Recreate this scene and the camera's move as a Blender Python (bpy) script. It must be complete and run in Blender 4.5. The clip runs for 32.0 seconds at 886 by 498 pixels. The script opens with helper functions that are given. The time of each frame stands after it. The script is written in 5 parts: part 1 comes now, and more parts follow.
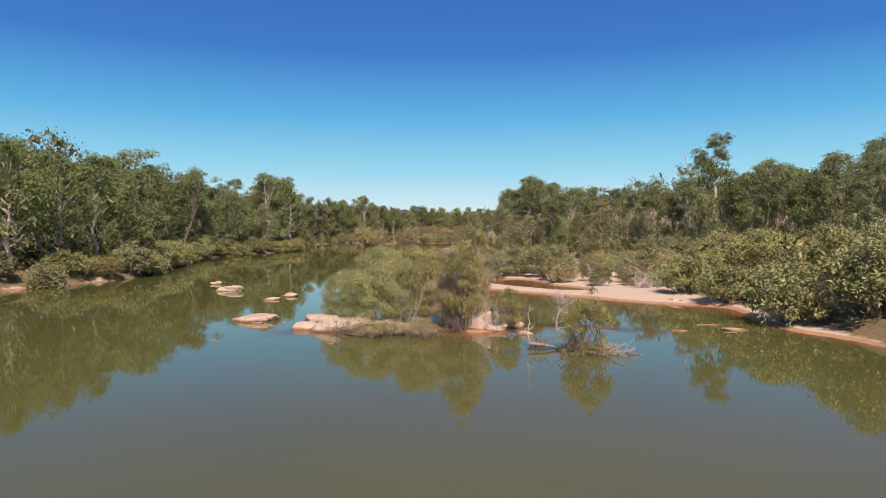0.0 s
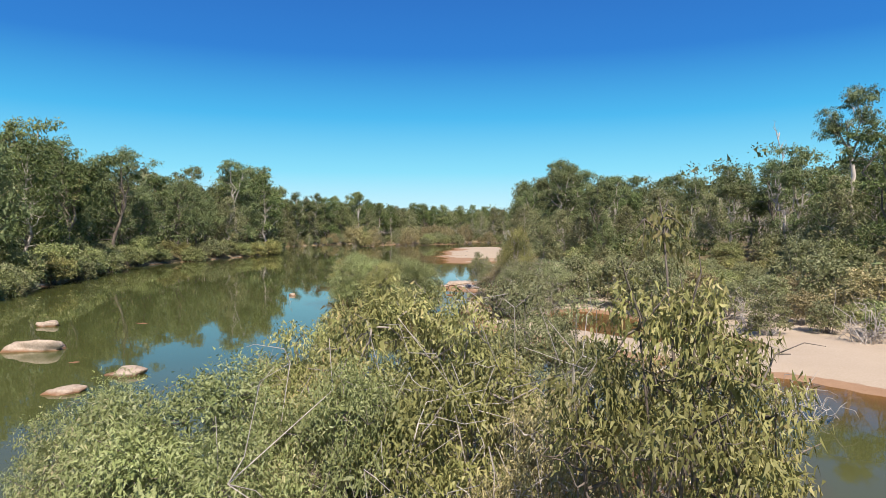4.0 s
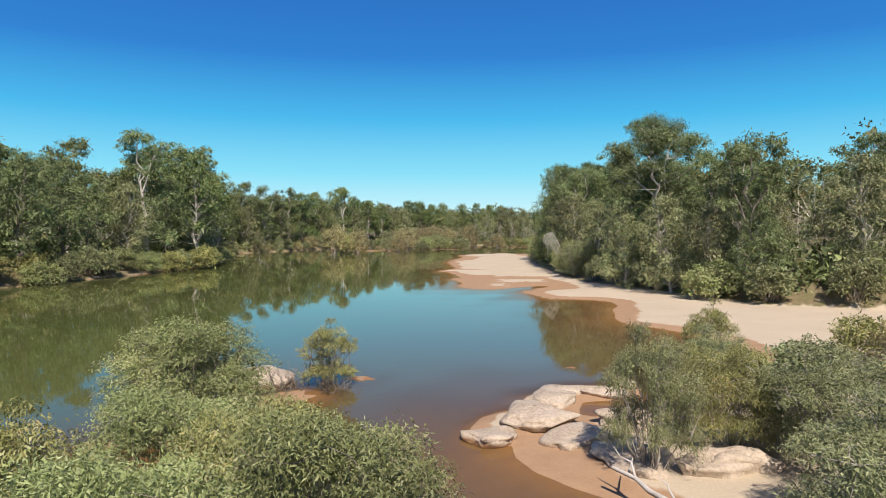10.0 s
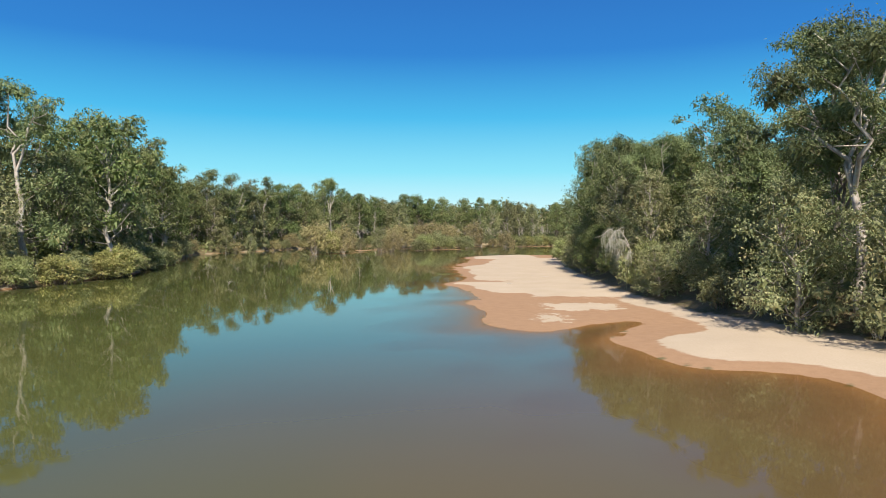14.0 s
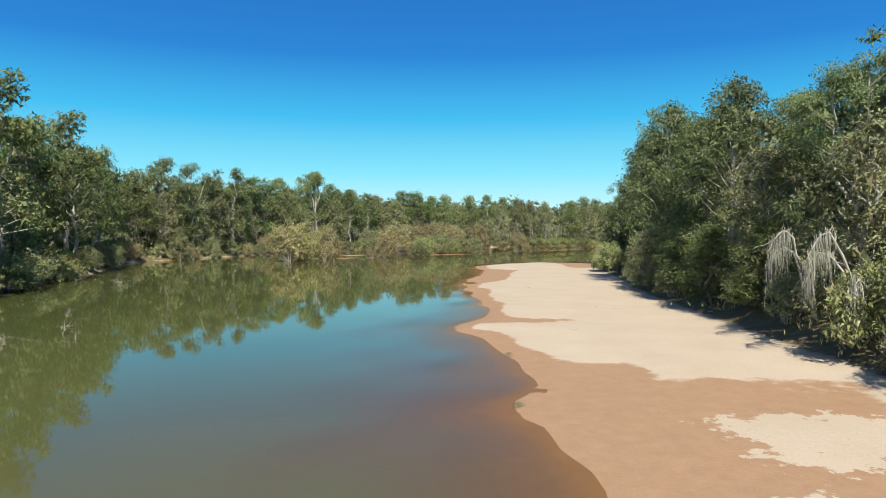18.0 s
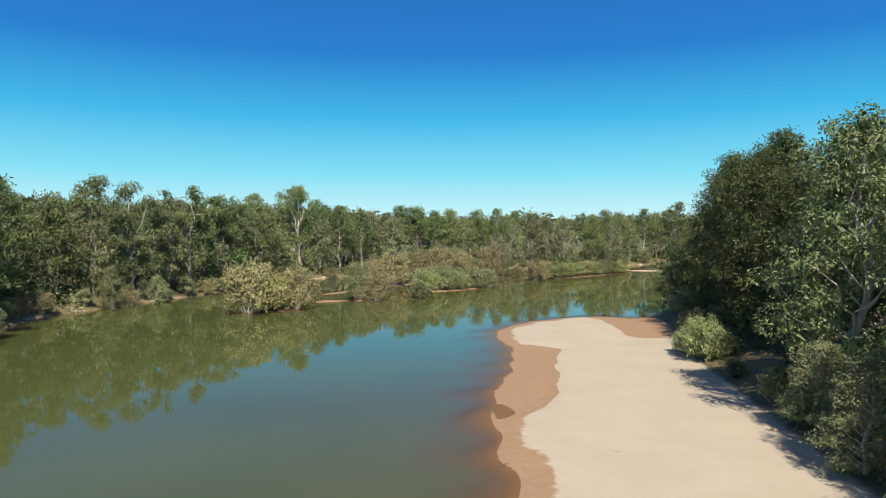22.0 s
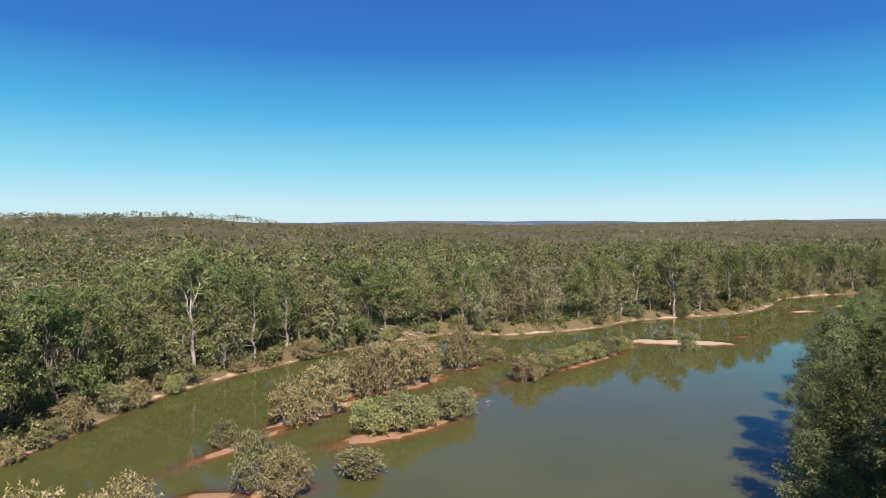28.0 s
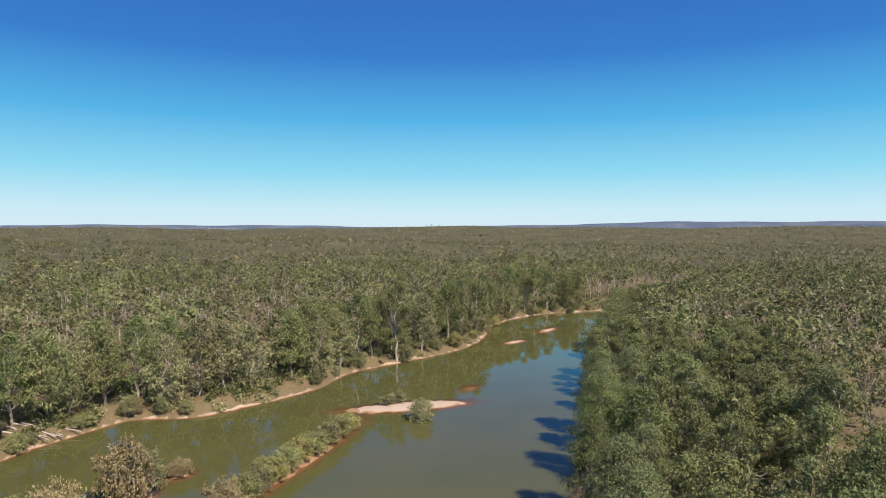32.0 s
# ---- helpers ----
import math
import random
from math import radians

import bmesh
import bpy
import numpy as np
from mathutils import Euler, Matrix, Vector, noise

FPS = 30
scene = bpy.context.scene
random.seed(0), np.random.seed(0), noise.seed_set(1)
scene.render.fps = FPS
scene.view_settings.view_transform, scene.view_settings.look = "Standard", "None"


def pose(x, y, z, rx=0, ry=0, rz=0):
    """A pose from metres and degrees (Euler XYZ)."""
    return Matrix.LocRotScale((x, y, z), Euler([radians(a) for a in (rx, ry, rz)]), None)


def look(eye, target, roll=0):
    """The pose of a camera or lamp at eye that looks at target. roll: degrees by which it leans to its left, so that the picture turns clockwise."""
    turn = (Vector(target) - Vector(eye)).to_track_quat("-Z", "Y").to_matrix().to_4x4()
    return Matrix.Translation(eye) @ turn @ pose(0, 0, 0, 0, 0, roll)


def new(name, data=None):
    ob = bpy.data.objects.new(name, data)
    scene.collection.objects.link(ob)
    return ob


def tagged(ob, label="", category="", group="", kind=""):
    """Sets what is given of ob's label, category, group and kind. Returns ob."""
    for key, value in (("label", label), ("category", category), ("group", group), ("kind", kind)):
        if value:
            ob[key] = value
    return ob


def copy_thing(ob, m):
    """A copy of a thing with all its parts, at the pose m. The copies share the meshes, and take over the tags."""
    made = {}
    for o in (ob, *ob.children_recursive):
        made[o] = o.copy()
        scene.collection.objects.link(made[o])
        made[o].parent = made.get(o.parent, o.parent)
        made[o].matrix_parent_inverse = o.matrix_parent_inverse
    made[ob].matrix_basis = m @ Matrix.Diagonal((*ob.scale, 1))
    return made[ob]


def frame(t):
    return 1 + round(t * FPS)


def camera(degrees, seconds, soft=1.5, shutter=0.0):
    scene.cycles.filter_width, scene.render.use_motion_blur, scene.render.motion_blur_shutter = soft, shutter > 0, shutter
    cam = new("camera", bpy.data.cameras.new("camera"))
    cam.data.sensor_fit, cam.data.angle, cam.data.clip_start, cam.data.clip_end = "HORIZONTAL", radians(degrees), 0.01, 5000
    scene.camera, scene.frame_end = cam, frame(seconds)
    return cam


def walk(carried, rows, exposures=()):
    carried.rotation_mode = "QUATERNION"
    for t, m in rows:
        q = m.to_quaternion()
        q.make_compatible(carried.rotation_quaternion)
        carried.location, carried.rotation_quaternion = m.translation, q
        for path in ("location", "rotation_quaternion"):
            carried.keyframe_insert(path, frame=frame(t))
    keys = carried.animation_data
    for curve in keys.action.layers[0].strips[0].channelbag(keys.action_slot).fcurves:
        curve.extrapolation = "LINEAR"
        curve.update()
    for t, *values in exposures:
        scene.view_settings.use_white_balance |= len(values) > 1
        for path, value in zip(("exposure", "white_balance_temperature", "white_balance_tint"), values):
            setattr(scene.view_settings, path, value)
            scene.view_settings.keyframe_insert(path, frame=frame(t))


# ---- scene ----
cam = camera(68.74, 32.0, soft=0.75)
# seconds, x, y, z, rx, ry, rz
PATH = [
    (0.0, -0.075, 0.223, 6.92, 88.415, -0.019, 0.208),
    (0.5, -0.308, 5.028, 6.919, 88.377, 0.003, 0.224),
    (1.0, -0.452, 9.832, 6.887, 88.379, -0.024, 0.24),
    (1.5, -0.626, 14.606, 6.856, 88.371, -0.023, 0.236),
    (2.0, -0.799, 19.381, 6.855, 88.353, -0.031, 0.232),
    (2.5, -0.943, 24.185, 6.823, 88.366, -0.039, 0.238),
    (3.0, -1.116, 28.9, 6.793, 88.378, -0.027, 0.224),
    (3.5, -1.32, 33.554, 6.766, 88.4, -0.026, 0.209),
    (4.0, -1.554, 38.269, 6.767, 88.422, -0.024, 0.205),
    (4.5, -1.861, 42.906, 6.731, 88.438, -0.022, 0.183),
    (6.5, -2.574, 61.346, 7.007, 88.491, -0.034, 0.024),
    (7.0, -2.732, 65.953, 6.941, 88.517, -0.022, -0.009),
    (7.5, -2.859, 70.59, 6.874, 88.533, 0.001, -0.022),
    (8.0, -2.866, 75.318, 6.863, 88.51, 0.014, -0.024),
    (8.5, -3.026, 80.147, 6.903, 88.529, 0.061, -0.055),
    (9.0, -3.216, 84.886, 6.944, 88.538, 0.129, -0.077),
    (9.5, -3.376, 89.536, 6.988, 88.587, 0.076, -0.105),
    (10.0, -3.567, 94.213, 6.971, 88.586, 0.064, -0.125),
    (10.5, -3.697, 98.802, 6.986, 88.555, 0.051, -0.164),
    (11.0, -3.888, 103.36, 6.972, 88.564, 0.009, -0.193),
    (11.5, -4.049, 107.978, 6.956, 88.513, -0.014, -0.232),
    (12.0, -4.209, 112.535, 6.942, 88.473, 0.004, -0.253),
    (12.5, -4.298, 117.075, 6.86, 88.437, -0.016, -0.259),
    (13.0, -4.386, 121.615, 6.777, 88.412, 0.014, -0.287),
    (13.5, -4.534, 126.186, 6.755, 88.426, -0.016, -0.293),
    (14.0, -4.621, 130.757, 6.761, 88.401, -0.026, -0.3),
    (14.5, -4.708, 135.33, 6.798, 88.376, -0.015, -0.277),
    (16.5, -4.737, 152.92, 6.977, 88.419, 0.036, -0.244),
    (17.0, -4.895, 157.539, 6.91, 88.487, -0.014, -0.238),
    (17.5, -4.993, 162.1, 6.934, 88.476, -0.014, -0.233),
    (18.0, -5.121, 166.57, 6.901, 88.494, -0.024, -0.228),
    (18.5, -5.249, 171.13, 6.866, 88.483, -0.044, -0.222),
    (19.0, -5.377, 175.661, 6.891, 88.482, -0.064, -0.197),
    (19.5, -5.472, 180.26, 7.215, 88.491, -0.053, -0.153),
    (20.0, -5.558, 184.489, 8.357, 88.489, -0.062, -0.117),
    (20.5, -5.726, 188.937, 9.923, 88.504, -0.06, -0.118),
    (21.0, -5.746, 193.443, 11.425, 88.508, -0.036, -0.069),
    (21.5, -5.795, 197.918, 12.869, 88.513, 0.007, -0.03),
    (22.0, -5.904, 202.394, 14.373, 88.538, 0.029, -0.031),
    (22.5, -5.921, 206.876, 16.116, 88.532, 0.063, 0.018),
    (23.0, -5.94, 211.354, 17.679, 88.517, 0.067, 0.077),
    (23.5, -5.958, 215.862, 19.241, 88.522, 0.1, 0.106),
    (24.0, -6.037, 220.338, 20.745, 88.526, 0.082, 0.116),
    (24.5, -6.038, 224.927, 22.11, 88.555, 0.173, 0.153),
    (26.5, -6.84, 243.524, 28.741, 88.336, -0.09, -1.094),
    (27.0, -6.84, 248.146, 30.195, 88.327, -0.081, -1.946),
    (27.5, -6.631, 252.707, 31.618, 88.326, -0.028, -2.998),
    (28.0, -6.422, 257.265, 32.951, 88.352, -0.044, -4.389),
    (28.5, -6.053, 261.936, 34.461, 88.353, -0.032, -6.13),
    (29.0, -5.504, 266.546, 35.939, 88.382, -0.021, -8.25),
    (29.5, -4.776, 271.185, 37.356, 88.371, -0.013, -10.851),
    (30.0, -3.868, 275.705, 38.833, 88.391, -0.039, -13.951),
    (30.5, -2.69, 280.195, 40.278, 88.405, -0.044, -17.391),
    (31.0, -1.241, 284.654, 41.722, 88.463, -0.053, -21.312),
    (31.5, 0.627, 288.993, 43.134, 88.54, -0.055, -25.703),
    (32.0, 2.705, 293.182, 44.547, 88.624, -0.038, -29.804),
]
walk(cam, [(t, pose(x, y, z, rx, ry, rz)) for t, x, y, z, rx, ry, rz in PATH], exposures=[(0, 0.25, 7400, 38), (2, 0.25, 6760, 28), (4, 0.35, 6640, 22), (9, 0.35, 6600, 18), (12, 0.3, 6850, 19), (14, 0.4, 6850, 17), (18, 0.42, 6550, 12), (21, 0.32, 6550, 12), (24, 0.28, 6550, 12), (28, 0.26, 6950, 27), (32, 0.25, 6980, 29)])

# ---- sky and sun ----
SUN_DIR = Vector((0.17, -0.985, 0.0)).normalized()
SUN_UP = 49.0
world = bpy.data.worlds.new("sky")
scene.world = world
world.use_nodes = True
wn, wl = world.node_tree.nodes, world.node_tree.links
sky = wn.new("ShaderNodeTexSky")
sky.sky_type = "NISHITA"
sky.sun_disc = False
sky.sun_elevation = radians(SUN_UP)
sky.sun_rotation = math.atan2(SUN_DIR.x, SUN_DIR.y)
sky.altitude, sky.air_density, sky.dust_density, sky.ozone_density = 200, 1.0, 0.0, 1.0
sky_out = wn.new("ShaderNodeVectorMath")
sky_out.operation = "SCALE"
sky_out.inputs["Scale"].default_value = 0.085
wl.new(sky.outputs[0], sky_out.inputs[0])
way = wn.new("ShaderNodeTexCoord")
split = wn.new("ShaderNodeSeparateXYZ")
wl.new(way.outputs["Generated"], split.inputs[0])
# the clear dry-season sky: pale at the horizon, quickly deep blue
haze = wn.new("ShaderNodeValToRGB")
tones = haze.color_ramp.elements
for k in range(4):
    tones.new(0.5)
for tone, (z, c) in zip(tones, ((0.0, (0.50, 0.72, 0.76)), (0.035, (0.42, 0.725, 0.775)), (0.09, (0.185, 0.605, 0.75)), (0.17, (0.045, 0.395, 0.675)), (0.26, (0.019, 0.185, 0.515)), (0.45, (0.014, 0.084, 0.345)))):
    tone.position, tone.color = z, (*c, 1)
wl.new(split.outputs[2], haze.inputs[0])
high = wn.new("ShaderNodeMapRange")
high.inputs["From Min"].default_value, high.inputs["From Max"].default_value = 0.34, 0.85
high.inputs["To Min"].default_value, high.inputs["To Max"].default_value = 0.0, 0.9
wl.new(split.outputs[2], high.inputs["Value"])
blend = wn.new("ShaderNodeMix")
blend.data_type = "RGBA"
wl.new(high.outputs[0], blend.inputs[0])
wl.new(haze.outputs[0], blend.inputs[6])
wl.new(sky_out.outputs[0], blend.inputs[7])
wl.new(blend.outputs[2], wn["Background"].inputs["Color"])
wn["Background"].inputs["Strength"].default_value = 1.0
sun = new("sun", bpy.data.lights.new("sun", "SUN"))
sun.data.energy, sun.data.angle, sun.data.color = 4.7, radians(0.55), (1.0, 0.94, 0.82)
up = math.tan(radians(SUN_UP))
sun.matrix_world = look((0, 0, 80), Vector((0, 0, 80)) - Vector((SUN_DIR.x, SUN_DIR.y, up)))


# ---- materials ----
def material(name):
    mat = bpy.data.materials.new(name)
    mat.use_nodes = True
    nt = mat.node_tree
    return mat, nt.nodes, nt.links, nt.nodes["Principled BSDF"], nt.nodes["Material Output"]


def noise_node(n, l, scale, detail=4.0, rough=0.55, coord="Object", stretch=None):
    tc = n.new("ShaderNodeTexCoord")
    src = tc.outputs[coord]
    if stretch:
        mp = n.new("ShaderNodeMapping")
        mp.inputs["Scale"].default_value = stretch
        l.new(src, mp.inputs[0])
        src = mp.outputs[0]
    tx = n.new("ShaderNodeTexNoise")
    tx.inputs["Scale"].default_value, tx.inputs["Detail"].default_value, tx.inputs["Roughness"].default_value = scale, detail, rough
    l.new(src, tx.inputs["Vector"])
    return tx.outputs["Fac"]


def ramp(n, l, fac, stops):
    r = n.new("ShaderNodeValToRGB")
    els = r.color_ramp.elements
    while len(els) < len(stops):
        els.new(0.5)
    for e, (p, c) in zip(els, stops):
        e.position, e.color = p, (*c, 1) if len(c) == 3 else c
    l.new(fac, r.inputs[0])
    return r.outputs[0]


def mix(n, l, fac, a, b, kind="MIX"):
    x = n.new("ShaderNodeMix")
    x.data_type, x.blend_type = "RGBA", kind
    for sock, v in ((x.inputs[0], fac), (x.inputs[6], a), (x.inputs[7], b)):
        if isinstance(v, (int, float)):
            sock.default_value = v
        elif isinstance(v, tuple):
            sock.default_value = (*v, 1)
        else:
            l.new(v, sock)
    return x.outputs[2]


def calc(n, l, op, a, b=0.0, clamp=False):
    x = n.new("ShaderNodeMath")
    x.operation, x.use_clamp = op, clamp
    for sock, v in zip(x.inputs, (a, b)):
        if isinstance(v, (int, float)):
            sock.default_value = v
        else:
            l.new(v, sock)
    return x.outputs[0]


def bump(n, l, bsdf, height, strength, dist):
    b = n.new("ShaderNodeBump")
    b.inputs["Strength"].default_value, b.inputs["Distance"].default_value = strength, dist
    l.new(height, b.inputs["Height"])
    l.new(b.outputs[0], bsdf.inputs["Normal"])


def leaf_material(name, low, mid, high, dry=None, dry_share=0.0, through_light=0.18):
    """Leaves: each leaf and each plant has its own tone; some light passes through."""
    mat, n, l, bsdf, out = material(name)
    geo, info = n.new("ShaderNodeNewGeometry"), n.new("ShaderNodeObjectInfo")
    patch = noise_node(n, l, 0.35, 2.0)
    fine = noise_node(n, l, 5.0, 3.0, 0.7)
    f = calc(n, l, "ADD", calc(n, l, "MULTIPLY", geo.outputs["Random Per Island"], 0.5), calc(n, l, "ADD", calc(n, l, "MULTIPLY", patch, 0.32), calc(n, l, "MULTIPLY", fine, 0.18)))
    col = ramp(n, l, f, [(0.12, low), (0.5, mid), (0.92, high)])
    if dry:
        pick = calc(n, l, "ADD", calc(n, l, "MULTIPLY", patch, 0.75), calc(n, l, "MULTIPLY", geo.outputs["Random Per Island"], 0.35))
        col = mix(n, l, calc(n, l, "MULTIPLY", calc(n, l, "SUBTRACT", pick, 1.0 - 0.62 * dry_share - 0.25), 5.0, True), col, dry)
    hs = n.new("ShaderNodeHueSaturation")
    l.new(calc(n, l, "ADD", 0.492, calc(n, l, "MULTIPLY", info.outputs["Random"], 0.018)), hs.inputs["Hue"])
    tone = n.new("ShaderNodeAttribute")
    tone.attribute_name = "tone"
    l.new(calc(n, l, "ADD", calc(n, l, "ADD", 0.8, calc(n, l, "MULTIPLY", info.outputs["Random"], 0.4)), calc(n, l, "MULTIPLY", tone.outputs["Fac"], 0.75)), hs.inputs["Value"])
    l.new(col, hs.inputs["Color"])
    l.new(hs.outputs[0], bsdf.inputs["Base Color"])
    bsdf.inputs["Roughness"].default_value = 0.5
    bsdf.inputs["Specular IOR Level"].default_value = 0.3
    tr = n.new("ShaderNodeBsdfTranslucent")
    l.new(hs.outputs[0], tr.inputs[0])
    ms = n.new("ShaderNodeMixShader")
    ms.inputs[0].default_value = through_light
    l.new(bsdf.outputs[0], ms.inputs[1])
    l.new(tr.outputs[0], ms.inputs[2])
    l.new(ms.outputs[0], out.inputs["Surface"])
    return mat


def bark_material(name, dark, light, band=0.5):
    mat, n, l, bsdf, out = material(name)
    a = noise_node(n, l, 1.6, 5.0, 0.6, "Object", (1.6, 1.6, 0.35))
    b = noise_node(n, l, 14.0, 3.0)
    col = mix(n, l, 0.3, ramp(n, l, a, [(band - 0.16, dark), (band + 0.12, light)]), ramp(n, l, b, [(0.3, dark), (0.7, light)]))
    l.new(col, bsdf.inputs["Base Color"])
    bsdf.inputs["Roughness"].default_value = 0.85
    bump(n, l, bsdf, b, 0.4, 0.03)
    return mat


LEAF_OLIVE = leaf_material("olive_leaves", (0.102, 0.136, 0.043), (0.207, 0.251, 0.091), (0.323, 0.351, 0.160), (0.339, 0.258, 0.112), 0.10)
LEAF_GUM = leaf_material("gum_leaves", (0.092, 0.129, 0.046), (0.188, 0.239, 0.095), (0.293, 0.334, 0.168), (0.308, 0.246, 0.118), 0.10)
LEAF_DARK = leaf_material("dark_leaves", (0.068, 0.107, 0.032), (0.148, 0.201, 0.066), (0.268, 0.321, 0.127), (0.281, 0.233, 0.100), 0.10)
LEAF_BUSH = leaf_material("bright_bush_leaves", (0.179, 0.223, 0.073), (0.299, 0.340, 0.134), (0.423, 0.446, 0.237), (0.438, 0.366, 0.206), 0.18)
LEAF_GREY = leaf_material("grey_green_leaves", (0.146, 0.170, 0.072), (0.267, 0.292, 0.136), (0.405, 0.419, 0.227), (0.373, 0.321, 0.172), 0.20)
LEAF_DRY = leaf_material("browned_leaves", (0.207, 0.187, 0.084), (0.352, 0.315, 0.150), (0.493, 0.440, 0.238), (0.422, 0.326, 0.184), 0.30)
LEAF_YELLOW = leaf_material("yellowish_leaves", (0.200, 0.212, 0.064), (0.332, 0.341, 0.121), (0.474, 0.458, 0.200), (0.466, 0.370, 0.162), 0.24)
LEAF_DEEP = leaf_material("deep_green_leaves", (0.043, 0.063, 0.017), (0.091, 0.116, 0.036), (0.171, 0.195, 0.067), (0.191, 0.157, 0.064), 0.08)
LEAF_WOOD = leaf_material("woodland_leaves", (0.072, 0.087, 0.035), (0.142, 0.160, 0.071), (0.243, 0.258, 0.133), (0.287, 0.199, 0.089), 0.22)
LEAF_PALE = leaf_material("pale_hanging_leaves", (0.34, 0.35, 0.27), (0.46, 0.47, 0.38), (0.58, 0.58, 0.49))
BARK_PALE = bark_material("pale_gum_bark", (0.27, 0.23, 0.18), (0.66, 0.61, 0.54), 0.48)
BARK_GREY = bark_material("grey_brown_bark", (0.10, 0.08, 0.06), (0.30, 0.26, 0.21), 0.5)
BARK_TWIG = bark_material("grey_twig_bark", (0.17, 0.14, 0.11), (0.44, 0.40, 0.35), 0.48)
BARK_DEAD = bark_material("bleached_dead_wood", (0.30, 0.27, 0.23), (0.60, 0.56, 0.50), 0.45)


def rock_material():
    mat, n, l, bsdf, out = material("tan_granite")
    a = noise_node(n, l, 0.8, 6.0, 0.6)
    b = noise_node(n, l, 9.0, 5.0, 0.65)
    col = ramp(n, l, a, [(0.28, (0.31, 0.24, 0.165)), (0.5, (0.47, 0.385, 0.285)), (0.72, (0.58, 0.495, 0.39))])
    col = mix(n, l, 0.45, col, ramp(n, l, b, [(0.32, (0.20, 0.15, 0.105)), (0.6, (0.58, 0.48, 0.37))]))
    geo, sep = n.new("ShaderNodeNewGeometry"), n.new("ShaderNodeSeparateXYZ")
    l.new(geo.outputs["Position"], sep.inputs[0])
    wet = calc(n, l, "ADD", sep.outputs[2], calc(n, l, "MULTIPLY", calc(n, l, "SUBTRACT", a, 0.5), 0.35))
    col = mix(n, l, ramp(n, l, wet, [(0.05, (1, 1, 1)), (0.17, (0, 0, 0))]), col, (0.24, 0.13, 0.065))
    l.new(col, bsdf.inputs["Base Color"])
    bsdf.inputs["Roughness"].default_value = 0.85
    bump(n, l, bsdf, mix(n, l, 0.35, a, b), 0.8, 0.12)
    return mat


def ground_material():
    """Sand by the water, wet below a hand's breadth; leaf litter, dry grass and scrub inland."""
    mat, n, l, bsdf, out = material("river_sand_and_soil")
    geo, sep = n.new("ShaderNodeNewGeometry"), n.new("ShaderNodeSeparateXYZ")
    l.new(geo.outputs["Position"], sep.inputs[0])
    veg = n.new("ShaderNodeAttribute")
    veg.attribute_name = "veg"
    big = noise_node(n, l, 0.22, 6.0, 0.6)
    mid = noise_node(n, l, 1.3, 5.0, 0.6)
    fine = noise_node(n, l, 11.0, 4.0, 0.6)
    far = noise_node(n, l, 0.012, 8.0, 0.65)
    dry = mix(n, l, 0.4, ramp(n, l, big, [(0.3, (0.46, 0.38, 0.27)), (0.7, (0.55, 0.465, 0.345))]), ramp(n, l, fine, [(0.3, (0.42, 0.34, 0.235)), (0.7, (0.59, 0.505, 0.385))]))
    wet = mix(n, l, 0.35, ramp(n, l, mid, [(0.3, (0.33, 0.205, 0.118)), (0.7, (0.41, 0.265, 0.155))]), ramp(n, l, fine, [(0.3, (0.31, 0.19, 0.108)), (0.7, (0.42, 0.275, 0.165))]))
    hgt = calc(n, l, "ADD", sep.outputs[2], calc(n, l, "ADD", calc(n, l, "MULTIPLY", calc(n, l, "SUBTRACT", mid, 0.5), 0.05), calc(n, l, "MULTIPLY", calc(n, l, "SUBTRACT", big, 0.5), 0.11)))
    crust = n.new("ShaderNodeAttribute")
    crust.attribute_name = "crust"
    flake = noise_node(n, l, 0.9, 8.0, 0.68)
    flakes = calc(n, l, "MULTIPLY", calc(n, l, "SUBTRACT", calc(n, l, "ADD", crust.outputs["Fac"], calc(n, l, "MULTIPLY", calc(n, l, "SUBTRACT", flake, 0.5), 2.6)), 0.55), 14.0, True)
    flakes = calc(n, l, "MULTIPLY", flakes, calc(n, l, "MULTIPLY", crust.outputs["Fac"], 8.0, True))
    bare = calc(n, l, "MULTIPLY", calc(n, l, "SUBTRACT", hgt, 0.125), 60.0, True)
    sand = mix(n, l, calc(n, l, "MAXIMUM", bare, flakes), wet, dry)
    soil = ramp(n, l, mid, [(0.25, (0.10, 0.075, 0.045)), (0.45, (0.23, 0.175, 0.105)), (0.6, (0.13, 0.13, 0.050)), (0.8, (0.30, 0.25, 0.14))])
    soil = mix(n, l, 0.4, soil, ramp(n, l, fine, [(0.3, (0.07, 0.06, 0.03)), (0.7, (0.27, 0.22, 0.12))]))
    tufts = noise_node(n, l, 0.09, 5.0, 0.7)
    wood = ramp(n, l, calc(n, l, "ADD", calc(n, l, "MULTIPLY", far, 0.62), calc(n, l, "MULTIPLY", tufts, 0.38)), [(0.38, (0.042, 0.056, 0.027)), (0.50, (0.068, 0.083, 0.040)), (0.58, (0.115, 0.115, 0.062)), (0.67, (0.32, 0.25, 0.155))])
    farland = n.new("ShaderNodeAttribute")
    farland.attribute_name = "far"
    soil = mix(n, l, farland.outputs["Fac"], soil, mix(n, l, 0.25, wood, soil))
    edge = calc(n, l, "ADD", veg.outputs["Fac"], calc(n, l, "MULTIPLY", calc(n, l, "SUBTRACT", mid, 0.5), 0.9))
    col = mix(n, l, calc(n, l, "MULTIPLY", calc(n, l, "SUBTRACT", edge, 0.35), 3.0, True), sand, soil)
    l.new(col, bsdf.inputs["Base Color"])
    bsdf.inputs["Roughness"].default_value = 0.9
    bsdf.inputs["Specular IOR Level"].default_value = 0.2
